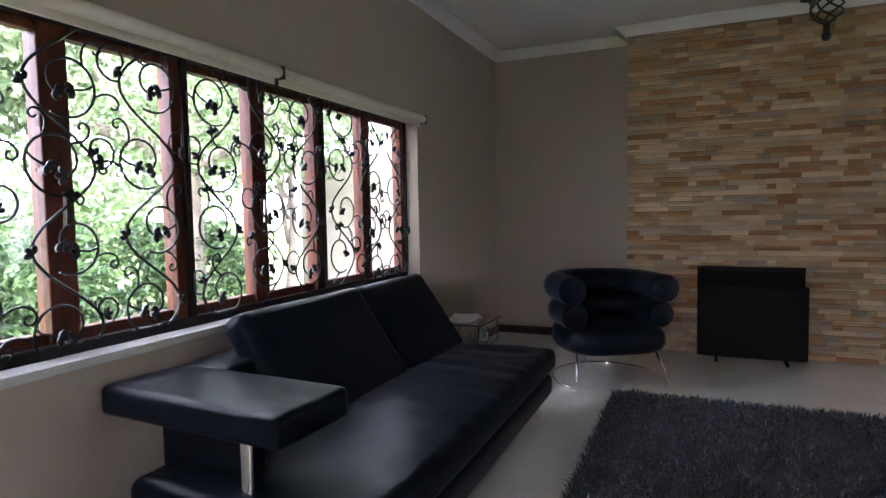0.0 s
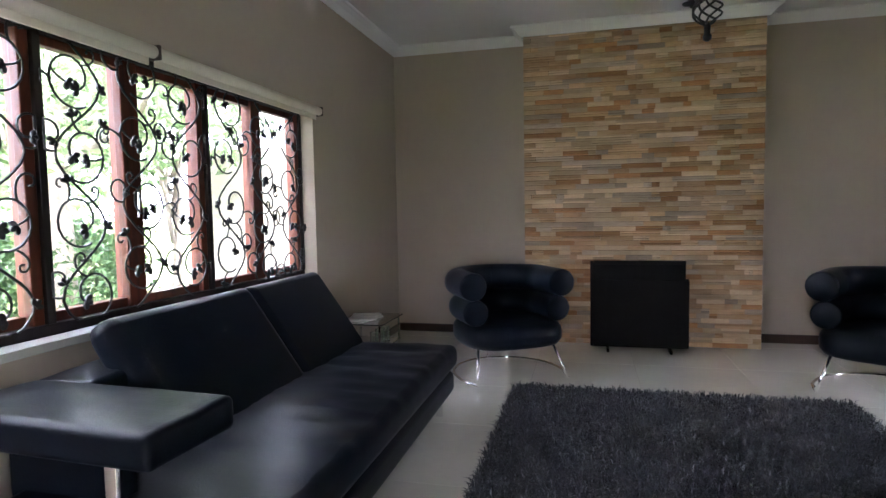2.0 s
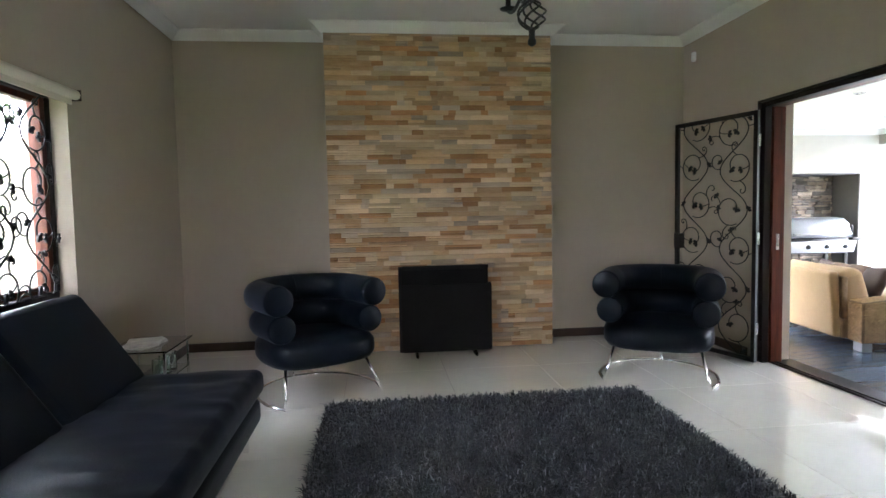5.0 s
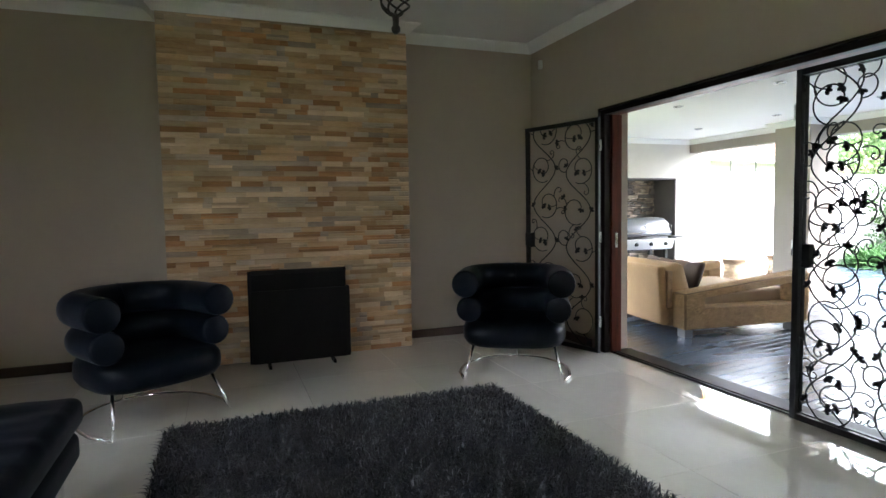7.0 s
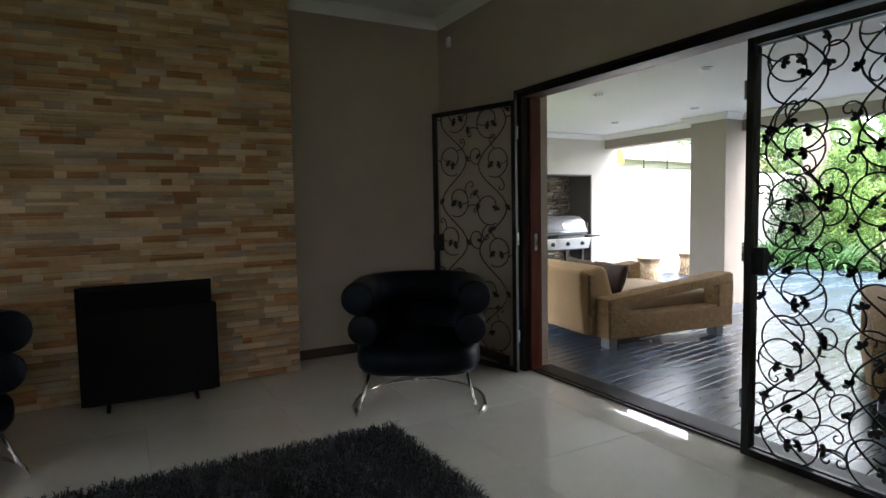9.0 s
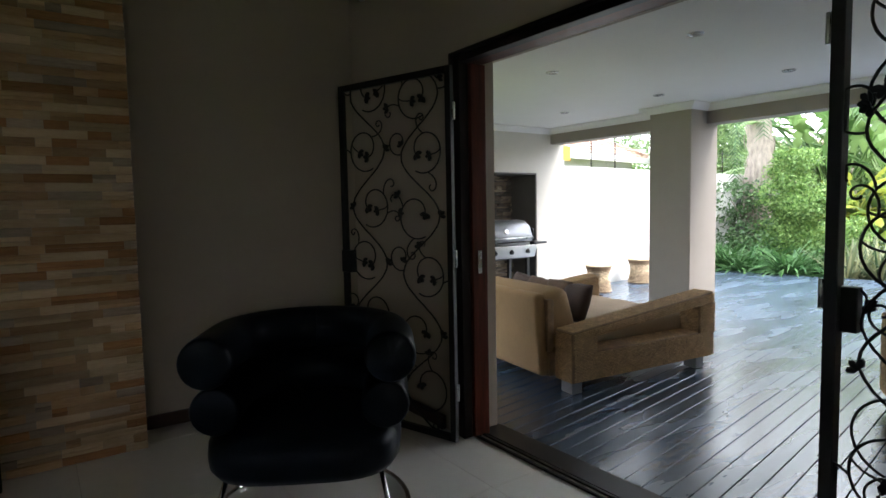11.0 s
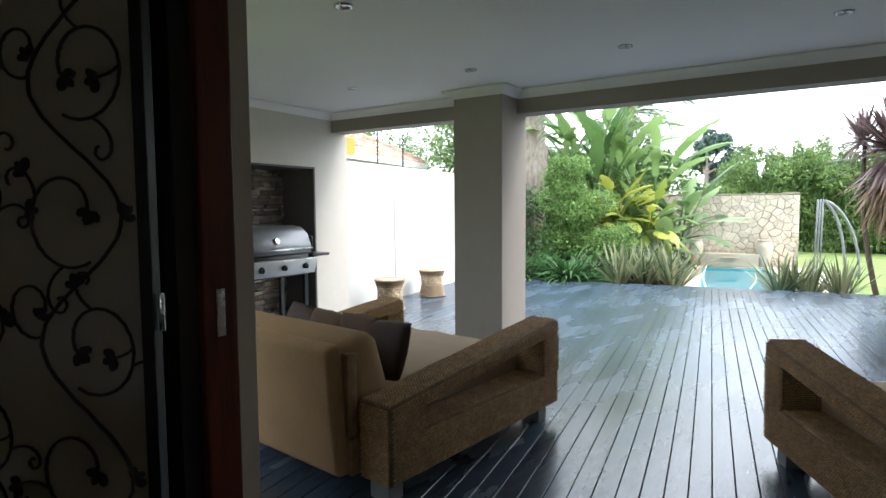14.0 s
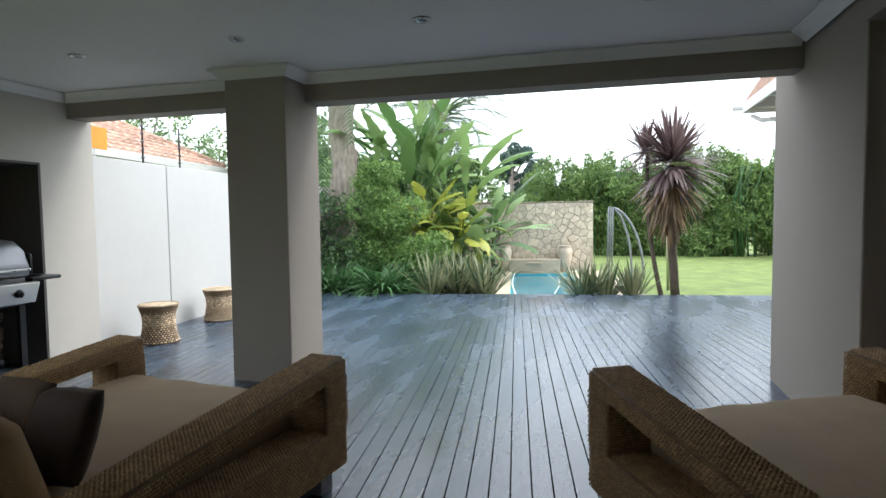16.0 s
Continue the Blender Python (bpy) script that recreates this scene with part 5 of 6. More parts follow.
for r in range(13):
    t0, t1 = r / 13, (r + 1) / 13
    xa, xb = -7 + 2.8 * t0, 2.5 - 3.4 * t0
    y0, z0 = e0 + 3.2 * t0, 2.55 + 1.75 * t0
    y1, z1 = e0 + 3.2 * t1 + 0.05, 2.55 + 1.75 * t1
    n_ = int((xb - xa) / 0.3)
    for i in range(n_):
        x0, x1 = xa + (xb - xa) * i / n_, xa + (xb - xa) * (i + 0.93) / n_
        k = len(tv)
        tv += [(x0, y0, z0 + 0.06), (x1, y0, z0 + 0.06), (x1, y1, z1 + 0.012), (x0, y1, z1 + 0.012), ((x0 + x1) / 2, y0, z0 + 0.11), ((x0 + x1) / 2, y1, z1 + 0.05), (x0, y0, z0 + 0.005), (x1, y0, z0 + 0.005)]
        tf += [(k, k + 4, k + 5, k + 3), (k + 4, k + 1, k + 2, k + 5), (k + 6, k + 7, k + 1, k + 4, k)]
tagged(mesh_from("roof_tiles", tv, tf, ROOF, nb, "rows of curved terracotta tiles"), kind="stuff")
part("fascia", boxed(-7.05, e0 - 0.1, 2.36, 2.55, e0 + 0.02, 2.56, 0.01), WHITE_WALL, nb, "white fascia and gutter")
part("ridge", tube(bmesh.new(), [(-4.3, 0.2, 4.33), (-0.9, 0.2, 4.33), (2.5, e0, 2.62)], 0.09, 8), ROOF, nb, "", 50)
YEL = material("orange-yellow sign board", (0.70, 0.30, 0.03), 0.6)
sg_ = mesh_object("warning_sign", boxed(-0.13, -0.006, 0.03, 0.16, 0.006, 0.25, 0.004), YEL)
sg_.matrix_basis = WALLM @ pose(0.30, 0.08, 1.96)
tagged(sg_, "plain yellow board fixed on the white wall", "sign")
part("fixing", boxed(-0.01, 0.0061, -0.07, 0.01, 0.016, 0.2), STEEL, sg_)

n2 = thing("neighbour_house", "far neighbouring house with a low terracotta tile roof", "house", pose(26.5, 15.2, 0, 0, 0, 10))
part("wall", boxed(-2.5, -2, -0.17, 2.5, 2, 2.5), WHITE_WALL, n2, "white plastered walls")
part("roof", sloped_block(bmesh.new(), -2.9, 2.9, -2.4, 2.4, 2.5, 2.5, 2.6, 3.9, 0), ROOF, n2, "terracotta tile roof")

# own house's far eave
ev = thing("house_wing", "eave with white gutter of the house's far wing", "house", pose(8.6, -2.75, 0), kind="structure")
part("wall", boxed(-0.7, -3, -0.17, 4.2, 3.6, 2.75), WALL_OUT, ev)
part("roof", sloped_block(bmesh.new(), -0.8, 4.6, -3.2, 4.3, 2.95, 2.95, 3.9, 3.0, 0), ROOF, ev)
part("fascia", boxed(-0.8, 4.30, 2.80, 4.62, 4.335, 2.955, 0.006), CORNICE, ev, "white fascia")
part("fascia", boxed(4.60, -3.2, 2.80, 4.635, 4.298, 2.955, 0.006), CORNICE, ev, "white fascia")
for k in range(4):
    part("rafter", boxed(4.1 - 0.9 * k, 3.5, 2.80, 4.16 - 0.9 * k, 4.298, 2.945, 0.004), CORNICE, ev, "white rafter end")
part("gutter", tube(bmesh.new(), [(4.74, -3.2, 2.92), (4.74, 4.45, 2.92)], 0.06, 10), CORNICE, ev, "white gutter", 50)
part("bracket", tube(bmesh.new(), [(4.6, 4.2, 2.75), (4.45, 4.1, 2.66), (4.25, 4.0, 2.64), (4.15, 3.6, 2.60)], 0.035, 8), CORNICE, ev, "curved pipe", 50)

# palms behind the shrubs
def palm_tree(label, x, y, h, r, fronds, seed, span=3.3, rise=(-0.2, 1.2)):
    palm = thing("palm_tree", label, "palm", pose(x, y, -0.17))
    rnd_ = random.Random(seed)
    n = int(h / 0.18)
    part("trunk", tube(bmesh.new(), [(0.03 * math.sin(i * 0.5), 0.04 * math.cos(0.7 * i), 0.18 * i) for i in range(n + 1)], [r - 0.0015 * i + (0.02 if i % 2 else 0) + rnd_.uniform(-0.015, 0.015) for i in range(n + 1)], 18), BARK, palm, "rough grey-brown palm trunk", 60)
    # split bark fibres that stand off the trunk
    for k in range(34):
        a, z0, l_ = rnd_.uniform(0, 6.283), rnd_.uniform(0.3, h - 0.5), rnd_.uniform(0.25, 0.6)
        c_, s_ = math.cos(a), math.sin(a)
        part("bark_strip", tube(bmesh.new(), [(c_ * (r + 0.005), s_ * (r + 0.005), z0), (c_ * (r + 0.03), s_ * (r + 0.03), z0 + l_ * 0.5), (c_ * (r + rnd_.uniform(0.0, 0.05)), s_ * (r + 0.02), z0 + l_)], [0.012, 0.028, 0.004], 5, False, 0.35), BARK, palm, "", 60)
    for k in range(fronds):
        a, e = rnd_.uniform(0, 6.283), rnd_.uniform(*rise)
        v, f = [], []
        p = Vector((0, 0, h))
        rib = []
        step = span / 15
        for i in range(16):
            d = Vector((math.cos(a) * math.cos(e), math.sin(a) * math.cos(e), math.sin(e)))
            rib.append((p.copy(), d.copy()))
            p = p + d * step
            e -= 0.11
        side = Vector((-math.sin(a), math.cos(a), 0))
        for i, (p, d) in enumerate(rib[2:]):
            for sgn in (-1, 1):
                for q_ in (0.0, 0.33, 0.66):
                    b0 = p + d * step * q_
                    tip = b0 + (side * sgn * 0.8 + d * 0.6 + Vector((0, 0, -0.3 + rnd_.uniform(-0.15, 0.15)))) * 0.42 * (1 - 0.5 * i / 13)
                    k_ = len(v)
                    v += [tuple(b0 - d * 0.015), tuple(b0 + d * 0.015), tuple(tip)]
                    f.append((k_, k_ + 1, k_ + 2))
        fr_ = mesh_from("frond", v, f, LEAF_DRY if k % 6 == 5 else LEAF_DARK, palm)
        part("rib", tube(bmesh.new(), [p for p, d in rib], [0.02 - 0.0011 * i for i in range(16)], 5), STRAP, fr_, "", 60)
    return palm


palm_tree("tall palm with a rough split grey-brown trunk", 14.3, 8.84, 4.3, 0.27, 22, 50)
palm_tree("dark feathery palm rising behind the strelitzias", 18.4, 7.9, 3.95, 0.16, 34, 66, 2.6, (-0.5, 1.1))

paddle_plant("giant strelitzia with tall torn paddle leaves behind the palm", 16.2, 8.45, 38, 2.4, LEAF_PALE, 21, (0.8, 1.6), (1.1, 1.7), 0.33, (0.75, 1.5), 8)
paddle_plant("giant strelitzia with pale green upright paddle leaves", 16.5, 7.3, 34, 1.6, LEAF_PALE, 27, (0.7, 1.5), (1.1, 1.6), 0.34, (0.8, 1.5), 8)
paddle_plant("arching strelitzia with green leaves hanging over the stone wall", 16.6, 6.75, 36, 1.3, LEAF_MID, 45, (0.4, 0.9), (0.8, 1.2), 0.30, (0.2, 1.3), 5)
yl = paddle_plant("low yellow-green broad-leaved plant beside the pool", 14.9, 7.2, 64, 1.2, LEAF_YELLOW, 33, (0.3, 0.8), (0.45, 0.75), 0.26, (-0.2, 1.2), 7)
yl.name = "ginger_plant"
paddle_plant("dark green banana-like plant at the pool end", 15.7, 7.0, 34, 0.8, LEAF_MID, 39, (0.3, 0.8), (0.6, 1.0), 0.32, (0.1, 1.4), 5)


def bush(label, x, y, blobs, n, size, mat, seed, slim=0.5):
    b = thing("garden_bush", label, "bush", pose(x, y, -0.17))
    for k, bl in enumerate(blobs[:5]):
        part("stem", limb(bmesh.new(), (0.05 * k - 0.1, 0.04 * k - 0.1, 0), (bl[0], bl[1], bl[2]), 0.035, 0.012, 0.15, seed + k, 6), BARK, b, "", 60)
    leaf_cloud("foliage", blobs, n, size, mat, b, seed, slim)
    return b


loose = blobs_in((-0.45, 0.45, -0.95, 0.45, 0.35, 0.95), 12, 0.30, 0.46, 91) + blobs_in((-0.4, 0.4, -0.50, 0.50, 0.95, 1.65), 12, 0.28, 0.42, 92) + blobs_in((-0.25, 0.25, -0.05, 0.50, 1.65, 2.35), 10, 0.20, 0.34, 93)
bush("loose light green shrub beside the palm", 13.6, 7.55, loose, 30000, 0.058, LEAF_FRESH, 61, 0.55)
bush("dark shrubs filling the bed behind the shrub", 15.0, 9.2, blobs_in((-1.6, 3.0, -1.0, 0.8, 0.3, 1.6), 12, 0.5, 0.9, 5), 16000, 0.09, LEAF_DARK, 62)
bush("dense green planting behind the stone wall", 18.6, 8.6, blobs_in((-2.2, 1.8, -1.6, 1.8, 0.4, 2.7), 20, 0.6, 1.0, 6), 24000, 0.14, LEAF_MID, 63)
bush("low dark planting by the pool edge", 14.9, 6.55, blobs_in((-0.9, 1.2, -0.3, 0.6, 0.2, 0.6), 7, 0.3, 0.5, 9), 6000, 0.07, LEAF_DARK, 64)


def strap_plant(name, label, m, n, length, width, mat, seed, group, rise=(0.35, 1.4), droop=0.6, root=0.12):
    s = thing(name, label, "plant", m, group)
    blades("leaves", n, length, width, mat, s, seed, rise, droop, root, 0.0)
    part("root_crown", lathe(bmesh.new(), [(root, -0.02), (root * 0.9, 0.03), (root * 0.4, 0.06), (0.01, 0.065)], 12), SOIL, s, "", 60)
    return s


for i, (lx, ly) in enumerate(((0.45, 1.30), (0.5, 1.75), (0.42, 2.2), (0.62, 1.52), (0.7, 2.0))):
    strap_plant("flax_plant", "striped yellow-green flax clump at the deck edge", DK @ pose(lx, ly, -0.16), 58, 0.86, 0.055, LEAF_STRIPE, 70 + i, "flax clumps", (0.65, 1.5), 0.16)
for i, (lx, ly) in enumerate(((0.42, -0.30), (0.5, -0.72), (0.42, -1.12), (0.62, -0.5))):
    strap_plant("flax_plant", "striped yellow-green flax clump at the deck edge", DK @ pose(lx, ly, -0.16), 50, 0.74, 0.052, LEAF_STRIPE, 80 + i, "flax clumps", (0.6, 1.5), 0.18)
rnd = random.Random(8)
for i in range(13):
    lx, ly = rnd.uniform(0.22, 1.5), rnd.uniform(2.55, 4.6)
    strap_plant("agapanthus", "dark green strap-leaved clump at the deck edge", DK @ pose(lx, ly, -0.16), 70, 0.98, 0.055, STRAP, 90 + i, "agapanthus clumps", (0.4, 1.35), 0.9)

# dracaena with its two stems
dr = thing("cordyline_tree", "bronze-leaved cordyline on bare thin stems", "tree", pose(13.1, 2.62, -0.17))
part("trunk", limb(bmesh.new(), (0.05, -0.10, 0), (0.0, 0.0, 2.2), 0.075, 0.055, 0.03, 5), CANE, dr, "thin brown stem", 60)
part("trunk", limb(bmesh.new(), (-0.05, 0.12, 0), (0.05, 0.36, 2.4), 0.04, 0.03, 0.05, 6), CANE, dr, "thin brown stem", 60)
blades("leaf_crown", 70, 0.88, 0.062, LEAF_BRONZE, dr, 110, (0.75, 1.52), 0.12, 0.06, 2.30)
blades("leaf_crown", 130, 0.86, 0.064, LEAF_BRONZE, dr, 111, (-0.1, 0.9), 0.35, 0.06, 2.25)
blades("leaf_crown", 110, 0.82, 0.064, LEAF_BRONZE, dr, 112, (-0.9, 0.1), 0.35, 0.06, 2.15)
blades("leaf_crown", 130, 0.86, 0.060, LEAF_DRY, dr, 113, (-1.2, -0.35), 0.2, 0.06, 1.95, label="dry brown skirt of dead leaves")
blades("leaf_crown", 70, 0.80, 0.058, LEAF_DRY, dr, 114, (-1.5, -0.9), 0.1, 0.06, 1.65, label="dry brown skirt of dead leaves")
c = blades("leaf_crown", 80, 0.62, 0.050, LEAF_BRONZE, dr, 120, (-0.6, 1.5), 0.3, 0.05, 0.0)
c.location = (0.06, 0.38, 2.42)
pole = thing("flag_pole", "thin grey pole behind the cordyline", "pole", pose(14.6, 2.50, -0.17))
part("shaft", tube(bmesh.new(), [(0, 0, 0), (0, 0.03, 2.5), (0, 0.12, 3.4), (0, 0.16, 4.4)], 0.026, 10), STEEL, pole, "", 60)

# curved garden shower
sh = thing("garden_shower", "curved steel garden shower on the lawn", "shower", pose(16.4, 3.35, -0.16))
for k, (o, hgt) in enumerate(((0.0, 1.55), (0.24, 1.53))):
    part("curved_pipe", tube(bmesh.new(), [(0.0, 0.08 - (0.62 - o) * math.sin(math.pi / 2 * i / 14) ** 1.3, hgt * math.cos(math.pi / 2 * i / 14) ** 0.9) for i in range(15)], 0.026, 10), GREY_METAL, sh, "", 60)
for k in range(3):
    part("upright", tube(bmesh.new(), [(0.02 * k, 0.12 + 0.05 * k, 0), (0.02 * k, 0.10 + 0.045 * k, 1.58)], 0.014, 8), GREY_METAL, sh, "", 60)

# bamboo hedge and far trees
for i in range(12):
    y = 5.0 - 1.25 * i
    x = 24.6 - 0.08 * i
    hd = thing("bamboo_clump", "tall green bamboo clump in the hedge behind the lawn", "bamboo", pose(x, y, -0.17), "bamboo hedge")
    rr = random.Random(200 + i)
    for k in range(9):
        px, py = rr.uniform(-0.7, 0.1), rr.uniform(-0.8, 0.8)
        part("cane", tube(bmesh.new(), [(px, py, 0), (px, py + 0.1, 1.8), (px - 0.2, py + rr.uniform(-0.4, 0.4), 2.9)], [0.03, 0.026, 0.012], 6), STRAP, hd, "", 60)
    hh = rr.uniform(0.88, 1.08)
    bl = [(rr.uniform(-0.5, 0.6), rr.uniform(-0.9, 0.9), (0.2 + 0.113 * k) * hh, rr.uniform(0.5, 0.75), rr.uniform(0.5, 0.8), rr.uniform(0.4, 0.6)) for k in range(24)]
    bl += [(rr.uniform(-0.4, 0.5), rr.uniform(-0.9, 0.9), rr.uniform(2.7, 3.35) * hh, rr.uniform(0.12, 0.22), rr.uniform(0.12, 0.25), rr.uniform(0.3, 0.5)) for k in range(9)]
    leaf_cloud("foliage", bl, 21000, 0.20, LEAF_BAMBOO, hd, 210 + i, 0.22)
tree("gum_tree", "distant blue-green gum tree beyond the pool wall", 36, 8.5, 6, 0.2, blobs_in((-1.0, 1.0, -1.3, 1.3, 2.0, 5.2), 30, 0.35, 0.6, 15), 15000, 0.17, LEAF_BLUE, 71)
tree("garden_tree", "distant green tree behind the hedge", 34, 6.9, 4, 0.2, blobs_in((-1.0, 1.5, -1.8, 1.8, 1.2, 2.3), 9, 0.6, 1.1, 16), 7000, 0.2, LEAF_MID, 72)
tree("garden_tree", "leafy tree beyond the white boundary wall", 21.5, 20.5, 5.5, 0.25, blobs_in((-3.5, 3.0, -2.5, 2.0, 2.6, 5.6), 14, 0.9, 1.5, 17), 15000, 0.16, LEAF_MID, 73)
tree("garden_tree", "leafy tree behind the palm", 22, 13.5, 5.5, 0.25, blobs_in((-2.5, 2.5, -2.0, 2.0, 2.4, 4.6), 10, 0.8, 1.3, 18), 11000, 0.18, LEAF_MID, 74)

# garden beyond the sitting room window
tree("garden_tree", "leafy garden tree with a stout trunk outside the window", -5.4, 5.2, 5.0, 0.22, blobs_in((-1.8, 1.8, -2.0, 2.2, 2.2, 4.4), 14, 0.7, 1.1, 31), 14000, 0.12, LEAF_LIGHT, 81)
tree("garden_tree", "leafy garden tree outside the window", -6.8, 3.0, 5.0, 0.16, blobs_in((-1.5, 1.5, -1.8, 1.8, 1.6, 4.6), 14, 0.7, 1.1, 32), 14000, 0.12, LEAF_LIGHT, 82)
tree("garden_tree", "pale leafy tree by the boundary wall", -4.9, 6.4, 3.6, 0.07, blobs_in((-0.5, 0.6, -0.5, 0.5, 2.2, 3.4), 7, 0.35, 0.6, 33), 6000, 0.09, LEAF_MID, 83)
bush("tall green hedge at the end of the side garden", -10.2, 4.2, blobs_in((-0.8, 0.8, -5.0, 6.5, 0.4, 4.8), 26, 0.9, 1.4, 41), 26000, 0.16, LEAF_MID, 84)
bush("green shrubs beneath the garden trees", -6.6, 5.0, blobs_in((-1.0, 1.2, -3.2, 2.6, 0.2, 1.3), 14, 0.45, 0.8, 42), 16000, 0.10, LEAF_DARK, 85)
for i in range(26):
    strap_plant("agapanthus", "fresh green strap-leaved clump in the side garden", pose(-3.2 - 2.4 * rnd.random(), 1.4 + 5.2 * rnd.random(), -0.16), 55, 0.7, 0.04, STRAP, 140 + i, "agapanthus in the side garden", (0.4, 1.4), 0.9)
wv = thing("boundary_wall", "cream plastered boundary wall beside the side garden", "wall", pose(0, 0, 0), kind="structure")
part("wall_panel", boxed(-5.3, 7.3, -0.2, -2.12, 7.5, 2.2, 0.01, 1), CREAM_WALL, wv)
sail = thing("shade_umbrella", "white canvas garden umbrella in the side garden", "umbrella", pose(-6.2, 2.35, -0.17))
CANVAS = material("white canvas", (0.72, 0.72, 0.70), 0.85, grain=0.05)
part("canopy", lathe(bmesh.new(), [(1.05, 1.45), (1.06, 1.46), (0.6, 1.72), (0.03, 1.98), (0.028, 1.96), (0.58, 1.70), (1.04, 1.44)], 8), CANVAS, sail, "white canvas canopy")
part("pole", tube(bmesh.new(), [(0, 0, 0), (0, 0, 1.97)], 0.02, 8), STEEL, sail, "", 60)
part("base", lathe(bmesh.new(), [(0.25, 0), (0.25, 0.05), (0.05, 0.08)], 16), BLACKP, sail, "", 50)
ah = thing("clothes_rack", "pale metal drying rack on the side lawn", "rack", pose(-5.5, 2.2, -0.16))
for k in range(5):
    part("rail", tube(bmesh.new(), [(-0.3 + 0.15 * k, -0.5, 0.75), (-0.3 + 0.15 * k, 0.5, 0.75)], 0.008, 6), CORNICE, ah, "", 60)
for y in (-0.45, 0.45):
    part("leg", tube(bmesh.new(), [(-0.35, y, 0.0), (0.3, y, 0.78)], 0.011, 6), CORNICE, ah, "", 60)
    part("leg", tube(bmesh.new(), [(0.35, y, 0.0), (-0.3, y, 0.78)], 0.011, 6), CORNICE, ah, "", 60)
structure("flower_bed", boxed(-8.6, 0.6, -0.2, -2.6, 7.29, -0.150, 0.02, 1), SOIL, "dark soil bed under the garden plants", category="ground")
structure("pool_bed", (lambda b: (bmesh.ops.transform(b, matrix=DK, verts=b.verts), b)[1])(boxed(0.0, 1.17, -0.2, 6.5, 5.2, -0.152, 0.02, 1)), SOIL, "dark soil bed beside the pool", category="ground")


# ---- pieces of floors and walls ----
def shared_box(name, x, y, z, bevel, mat):
    """A bevelled block of the given size, centred, to be shared by alike pieces."""
    bm = boxed(-x / 2, -y / 2, -z / 2, x / 2, y / 2, z / 2, bevel, 1)
    m_ = bpy.data.meshes.new(name)
    bm.to_mesh(m_)
    bm.free()
    m_.materials.append(mat)
    return m_


floor_ob = bpy.data.objects["floor"]
TS = 0.80
tile_mesh = shared_box("tile", TS - 0.002, TS - 0.002, 0.012, 0.001, TILE)
y = YS + TS / 2
while y - TS / 2 < YN:
    x = XW + TS / 2
    while x - TS / 2 < XE + 0.13:
        w = min(x + TS / 2, XE + 0.13) - (x - TS / 2)
        d = min(y + TS / 2, YN) - (y - TS / 2)
        if w > 0.02 and d > 0.02:
            t = new("tile", tile_mesh if w > TS - 0.001 and d > TS - 0.001 else shared_box("tile", w - 0.002, d - 0.002, 0.012, 0.001, TILE))
            t.location = (x - TS / 2 + w / 2, y - TS / 2 + d / 2, -0.006)
            t.parent = floor_ob
        x += TS
    y += TS

# deck boards
deck = thing("deck", "dark stained timber deck, wet-looking and weathered", "deck", kind="structure")
BW = 0.099
di = DK.inverted()
rb_ = random.Random(3)
kk = int(-11.5 / BW)
while kk * BW < 6.4:
    ly = (kk + 0.5) * BW
    kk += 1
    # the board runs from the house wall to the deck's edge
    ca, sa = math.cos(radians(SWING)), math.sin(radians(SWING))
    x_house = (OUT + 0.022 - 12.54 + sa * ly) / ca
    x_end = 0.0
    wy_house = 4.25 + sa * x_house + ca * ly
    lim = 8.47
    if wy_house > lim:
        continue
    if 4.25 + sa * x_end + ca * ly > 9.05:
        x_end = (8.98 - 4.25 - ca * ly) / sa
    if x_end - x_house < 0.2 or wy_house < -7:
        continue
    ob = new("board", shared_box("board", x_end - x_house, BW - 0.0055, 0.028, 0.0015, DECK))
    ob.matrix_basis = DK @ Matrix.Translation(((x_house + x_end) / 2, ly, -0.016 + rb_.uniform(-0.0008, 0.0008)))
    ob.parent = deck
# one slab under all boards, coloured as the shade in their gaps
dj = boxed(-9.6, -11.4, -0.155, -0.02, 6.2, -0.034)
bmesh.ops.transform(dj, matrix=DK, verts=dj.verts)
bmesh.ops.bisect_plane(dj, geom=dj.verts[:] + dj.edges[:] + dj.faces[:], plane_co=(OUT + 0.02, 0, 0), plane_no=(-1, 0, 0), clear_outer=True)
bmesh.ops.holes_fill(dj, edges=dj.edges)
part("gap_shade", dj, DECK_GAP_SHADE, deck, "near-black slab under the boards, shade painted for the gaps")
fa = boxed(0.001, -11.4, -0.16, 0.025, 4.9, -0.004, 0.003, 1)
bmesh.ops.transform(fa, matrix=DK, verts=fa.verts)
part("edge_board", fa, DECK, deck)

# ledge stone cladding on the chimney breast
LEDGE = []
for c1, c2 in (((0.35, 0.205, 0.10), (0.55, 0.37, 0.215)), ((0.42, 0.285, 0.165), (0.62, 0.47, 0.305)), ((0.26, 0.125, 0.052), (0.46, 0.24, 0.105)), ((0.29, 0.22, 0.155), (0.49, 0.38, 0.28))):
    LEDGE.append(material("sandstone ledge", c1, 0.8, colour2=c2, scale=5, vary=0.28, stretch=(0.5, 1, 2.5), bump=0.5, bump_scale=45))
breast = bpy.data.objects["chimney_breast"]
rs_ = random.Random(12)
RH, ztop = 0.0453, ZC - 0.088


